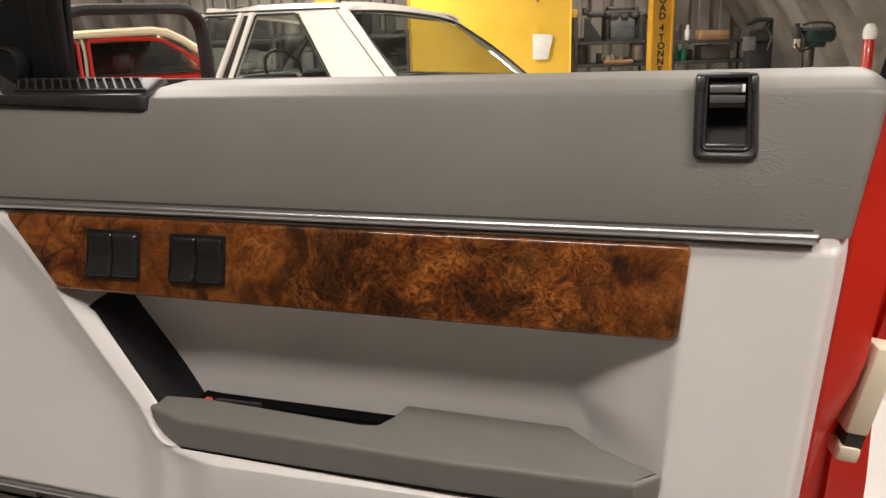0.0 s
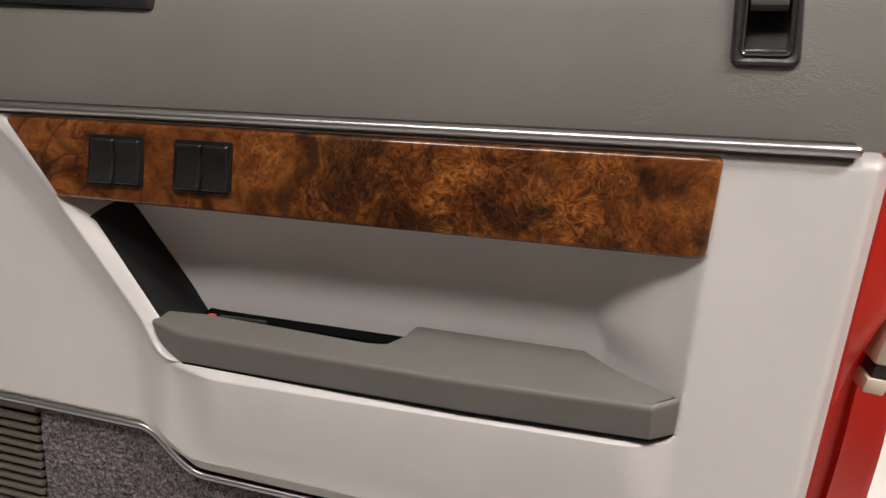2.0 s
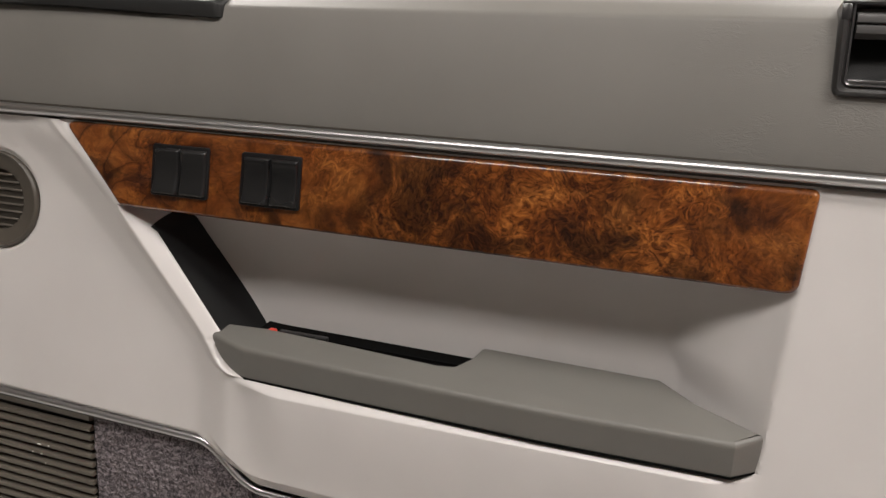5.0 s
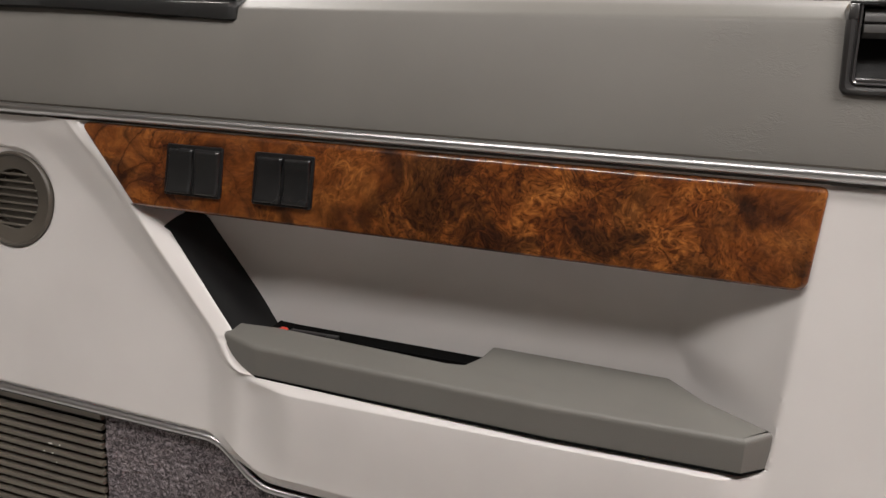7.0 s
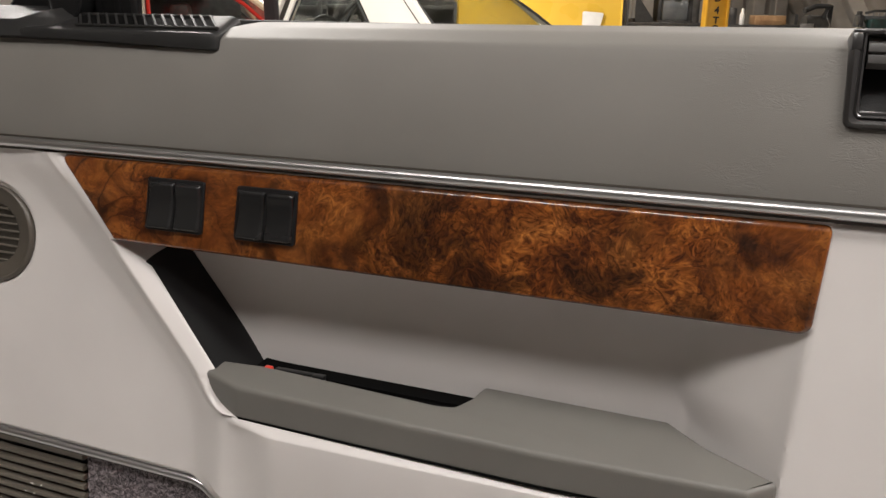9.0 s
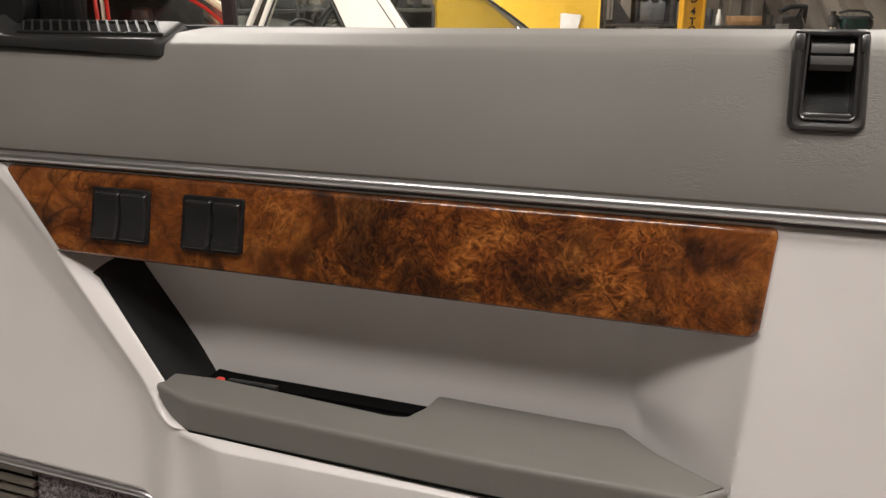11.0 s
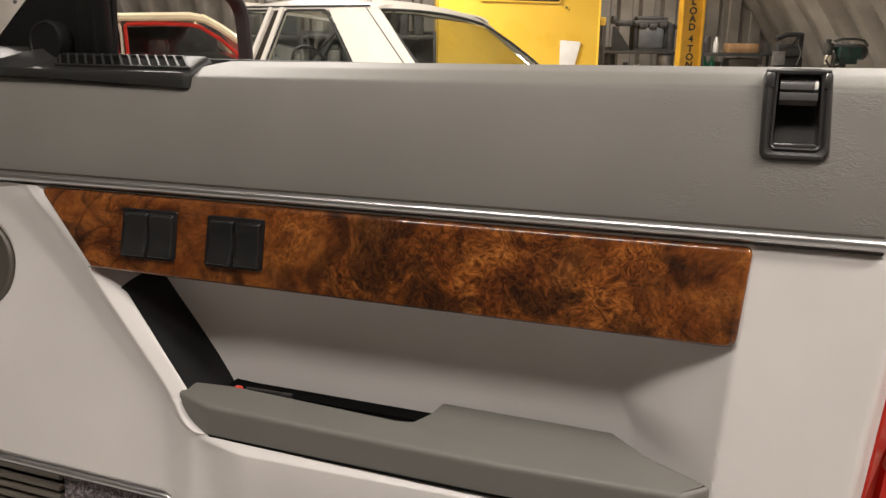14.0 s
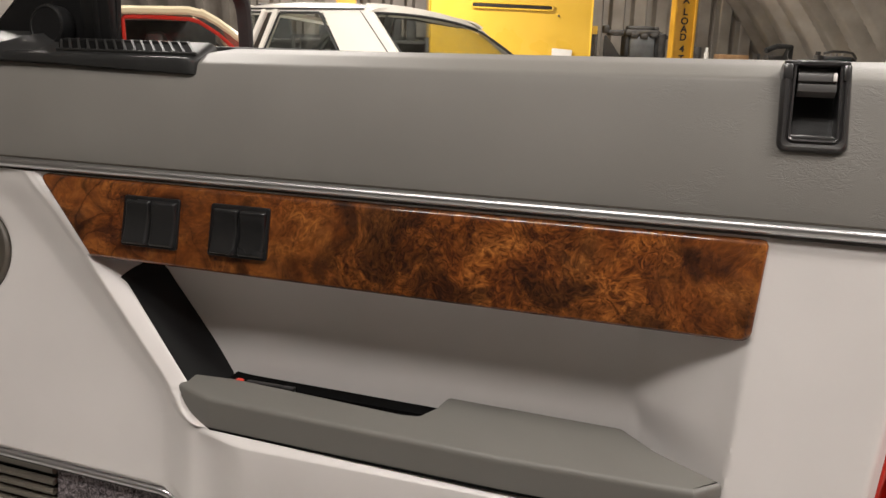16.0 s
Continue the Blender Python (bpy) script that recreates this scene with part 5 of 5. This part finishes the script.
    for k in range(5):
        loose("magazine", boxes((0, 0.32, 0, 0.24, 0, 0.028, 0.003)), rnd.choice((STEEL, ALLOY, GREEN)), 4.42 + rnd.uniform(-0.02, 0.03), 11.45, 0.18 + 0.029 * k, "worn flat box in a stack on the lowest shelf", "box", rnd.uniform(-6, 6), "stacked boxes")
    # mixed small stock on both racks
    for k in range(26):
        near = k < 13
        a = (2.60 + 0.074 * k) if near else (3.99 + 0.078 * (k - 13))
        lv = ((0.18, 0.55, 0.18, 0.86) if near else (0.18, 0.56, 0.18, 0.56))[k % 4]
        r, h = rnd.uniform(0.022, 0.045), rnd.uniform(0.05, 0.17)
        mat, word = rnd.choice(((PAPER, "white"), (BONE, "cream"), (ORANGE, "yellow"), (STEEL, "dark"), (BROWN, "brown"), (GUN, "grey"), (BOTTLE, "green")))
        if k % 3:
            loose("small_tin", lathe([(r * 0.96, 0), (r, 0.004), (r, h), (r * 0.92, h + 0.004), (r * 0.9, h), (0.002, h)], None, pose(0, 0, 0), 14), mat, a, 11.70 + rnd.uniform(-0.06, 0.05), lv, word + " tin among the stock on the rack", "tin", 0, "tins on the racks")
        else:
            loose("small_carton", boxes((-r, r, -0.05, 0.05, 0, h, 0.003), (-r * 0.9, r * 0.9, -0.045, 0.045, h, h + 0.004, 0.001)), mat, a, 11.70, lv, word + " carton among the stock on the rack", "carton", rnd.uniform(-12, 12), "cartons on the racks")
    # bench grinder with pale guard standing past the rack
    g = in_hall(thing("grinder", label="black bench grinder with a pale eye shield on a pedestal", category="grinder"), 4.98, 11.0)
    part("pedestal", boxes((-0.10, 0.24, 0, 0.2, 0.0, 0.80, 0.03)), RUBBER, g)
    part("column", boxes((0.15, 0.23, 0.02, 0.12, 0.78, 1.12, 0.02)), RUBBER, g)
    part("motor", lathe([(0.10, -0.16), (0.10, 0.16), (0.05, 0.18), (0.01, 0.18)], None, Matrix.Translation((0.05, 0.1, 0.88)) @ Matrix.Rotation(radians(90), 4, "Y"), 20), STEEL, g)
    part("arm", tube([(0.12, 0.05, 0.95), (0.16, 0.0, 1.10), (-0.02, 0.0, 1.10), (-0.18, -0.03, 1.04)], 0.036, 10), RUBBER, g)
    part("eye_shield", boxes((-0.22, -0.04, -0.06, -0.05, 0.70, 0.88, 0.004)), ALLOY, g)
    part("cable", tube([(0.16, 0.0, 1.08), (0.12, -0.04, 0.98), (0.18, -0.04, 0.86), (0.14, -0.03, 0.7)], 0.006, 6), ALLOY, g)
    # engine on a stand
    e = in_hall(thing("engine", label="greasy dark green engine block bolted to a stand", category="engine"), 4.42, 8.9)
    part("block", boxes((0.22, 0.48, 0.05, 0.35, 0.86, 0.99, 0.02), (0.25, 0.45, 0.08, 0.32, 0.80, 0.87, 0.015)), GREEN, e)
    part("head", boxes((0.18, 0.50, 0.10, 0.30, 0.985, 1.02, 0.01)), GUN, e)
    part("flywheel_housing", lathe([(0.06, 0), (0.085, 0.02), (0.085, 0.07), (0.06, 0.10), (0.02, 0.11)], None, Matrix.Translation((0.49, 0.2, 0.93)) @ Matrix.Rotation(radians(90), 4, "Y"), 20), STEEL, e)
    part("carburettor", boxes((0.10, 0.17, 0.10, 0.2, 0.90, 1.03, 0.015), (0.11, 0.15, 0.12, 0.18, 1.03, 1.07, 0.008)), STEEL, e)
    part("manifold", tube([(0.14, 0.05, 1.05), (0.22, 0.02, 1.075), (0.36, 0.02, 1.075), (0.46, 0.03, 1.06), (0.52, 0.05, 1.00)], 0.014, 8), STEEL, e)
    for k in range(4):
        part("plug", lathe([(0.012, 0), (0.012, 0.03), (0.006, 0.035), (0.006, 0.06), (0.001, 0.06)], None, Matrix.Translation((0.24 + 0.065 * k, 0.2, 1.015)), 10), ALLOY, e)
    part("pulley", lathe([(0.05, 0), (0.06, 0.01), (0.045, 0.02), (0.06, 0.03), (0.01, 0.035)], None, Matrix.Translation((0.22, 0.2, 0.9)) @ Matrix.Rotation(radians(-90), 4, "Y"), 20), ALLOY, e)
    part("hose", tube([(0.12, 0.08, 0.92), (0.08, 0.06, 0.84), (0.14, 0.05, 0.76), (0.28, 0.08, 0.80)], 0.012, 8), RUBBER, e)
    part("leg", boxes((0.32, 0.37, 0.17, 0.22, 0.0, 0.82, 0.004)), STEEL, e)
    part("leg", tube([(0.20, 0.12, 0.90), (0.18, 0.10, 0.70), (0.21, 0.10, 0.40), (0.20, 0.14, 0.04)], 0.022, 8), BROWN, e)
    part("oil_filter", lathe([(0.03, 0), (0.035, 0.01), (0.035, 0.09), (0.02, 0.10), (0.001, 0.10)], None, Matrix.Translation((0.13, 0.12, 0.80)), 14), BONE, e, "cream painted oil filter")
    part("foot", boxes((0.10, 0.60, 0.12, 0.28, 0.0, 0.05, 0.006)), STEEL, e)
    # trestle with a plank and an orange saw
    t = in_hall(thing("trestle_bench", label="dark low trestle bench with a worn timber top", category="bench"), 2.68, 6.45)
    part("top", boxes((0, 1.02, 0, 0.4, 0.625, 0.665, 0.005)), STEEL, t)
    for x in (0.04, 0.84):
        for y in (0.03, 0.33):
            part("leg", boxes((x, x + 0.05, y, y + 0.05, 0, 0.625, 0.004)), STEEL, t)
    loose("plank", box(bmesh.new(), -0.15, 0.50, 0, 0.09, 0, 0.03, 0.004, Matrix.Rotation(radians(-5), 4, "Y")), BROWN, 3.06, 6.60, 0.680, "worn dark plank propped on the trestle bench", "plank")
    saw = in_hall(thing("power_saw", label="orange power saw with a pale grip on the bench", category="saw"), 2.72, 6.50, 0.665)
    part("motor_case", boxes((0, 0.12, 0, 0.1, 0, 0.045, 0.012)), REDTAB, saw)
    part("grip", tube([(0.02, 0.05, 0.03), (0.03, 0.05, 0.055), (0.10, 0.05, 0.055), (0.11, 0.05, 0.03)], 0.010, 8), REDTAB, saw)
    part("collar", boxes((0.118, 0.150, 0.02, 0.08, 0.003, 0.05, 0.008)), BONE, saw)
    # red hydraulic jack stand with a white cap
    j = in_hall(thing("red_pump", label="red upright pump with a white plastic cap", category="pump"), 4.18, 7.0)
    part("barrel", lathe([(0.09, 0), (0.09, 0.02), (0.05, 0.04), (0.045, 0.95), (0.03, 0.97), (0.002, 0.97)], None, pose(0, 0, 0), 20), RED, j)
    part("cap", lathe([(0.05, 0.95), (0.06, 0.98), (0.055, 1.04), (0.03, 1.08), (0.002, 1.085)], None, pose(0, 0, 0), 20), PAPER, j)
    # air hoses lying across the painted floor
    for y0, y1, bend in ((4.14, 4.52, 0.03), (3.99, 4.02, -0.02), (3.80, 3.95, 0.02)):
        pts = [(x, y0 + (y1 - y0) * (x - 0.7) / 0.9 + bend * math.sin(x * 5), 0.012) for x in span(0.7, 2.2, 16)]
        tagged(part("air_hose", tube(pts, 0.011, 8), RUBBER), "black rubber air hose lying on the white floor", "hose", "air hoses")
    # pale riveted sheet-metal cabinet beyond the front corner of the door
    c = in_hall(thing("metal_cabinet", label="pale grey riveted sheet-metal cabinet against the light", category="cabinet"), -2.75, 3.5)
    part("carcass", boxes((0, 1.12, 0, 0.5, 0.05, 1.85, 0.01)), ZINC, c)
    for k in range(3):
        part("door_panel", boxes((0.01 + 0.37 * k, 0.365 + 0.37 * k, -0.014, -0.002, 0.1, 1.8, 0.004)), ZINC, c)
    for k in range(24):
        part("rivet", lathe([(0.009, 0), (0.008, 0.004), (0.001, 0.006)], None, Matrix.Translation((0.04 + 0.37 * (k % 3) + 0.28 * ((k // 3) % 2), -0.013, 0.95 + 0.14 * (k // 6) + 0.05 * (k % 2))) @ Matrix.Rotation(radians(90), 4, "X"), 8), STEEL, c)
    part("plinth", boxes((0.02, 1.1, 0.02, 0.48, 0, 0.06)), STEEL, c)
    # parts rack behind the saloon
    rack(-4.25, 8.4, 3.05, (0.3, 0.72, 1.08), high=1.12, label="dark rack of engine parts beside the wall")
    rack(-1.52, 9.3, 1.70, (0.3, 0.72, 1.08), high=1.12, label="dark rack stacked with gearboxes and castings")
    for k in range(45):
        col = k % 15
        a, lv = (-2.75 + 0.19 * col if col < 8 else -1.06 + 0.165 * (col - 8)), (0.3, 0.72, 1.08)[k // 15]
        w, h = rnd.uniform(0.10, 0.16), rnd.uniform(0.08, 0.22) + (0.10 if k >= 30 else 0.0)
        loose("engine_part", boxes((0, w, 0, 0.25, 0, h, 0.015), (w * 0.2, w * 0.8, 0.05, 0.2, h, h + 0.05, 0.01)), rnd.choice((STEEL, GUN, RUBBER, STEEL, ALLOY, BROWN, RUBBER)), a, 8.5 if col < 8 else 9.4, lv, "greasy engine part stored on the rack", "engine part", 0, "stored engine parts")


clutter()
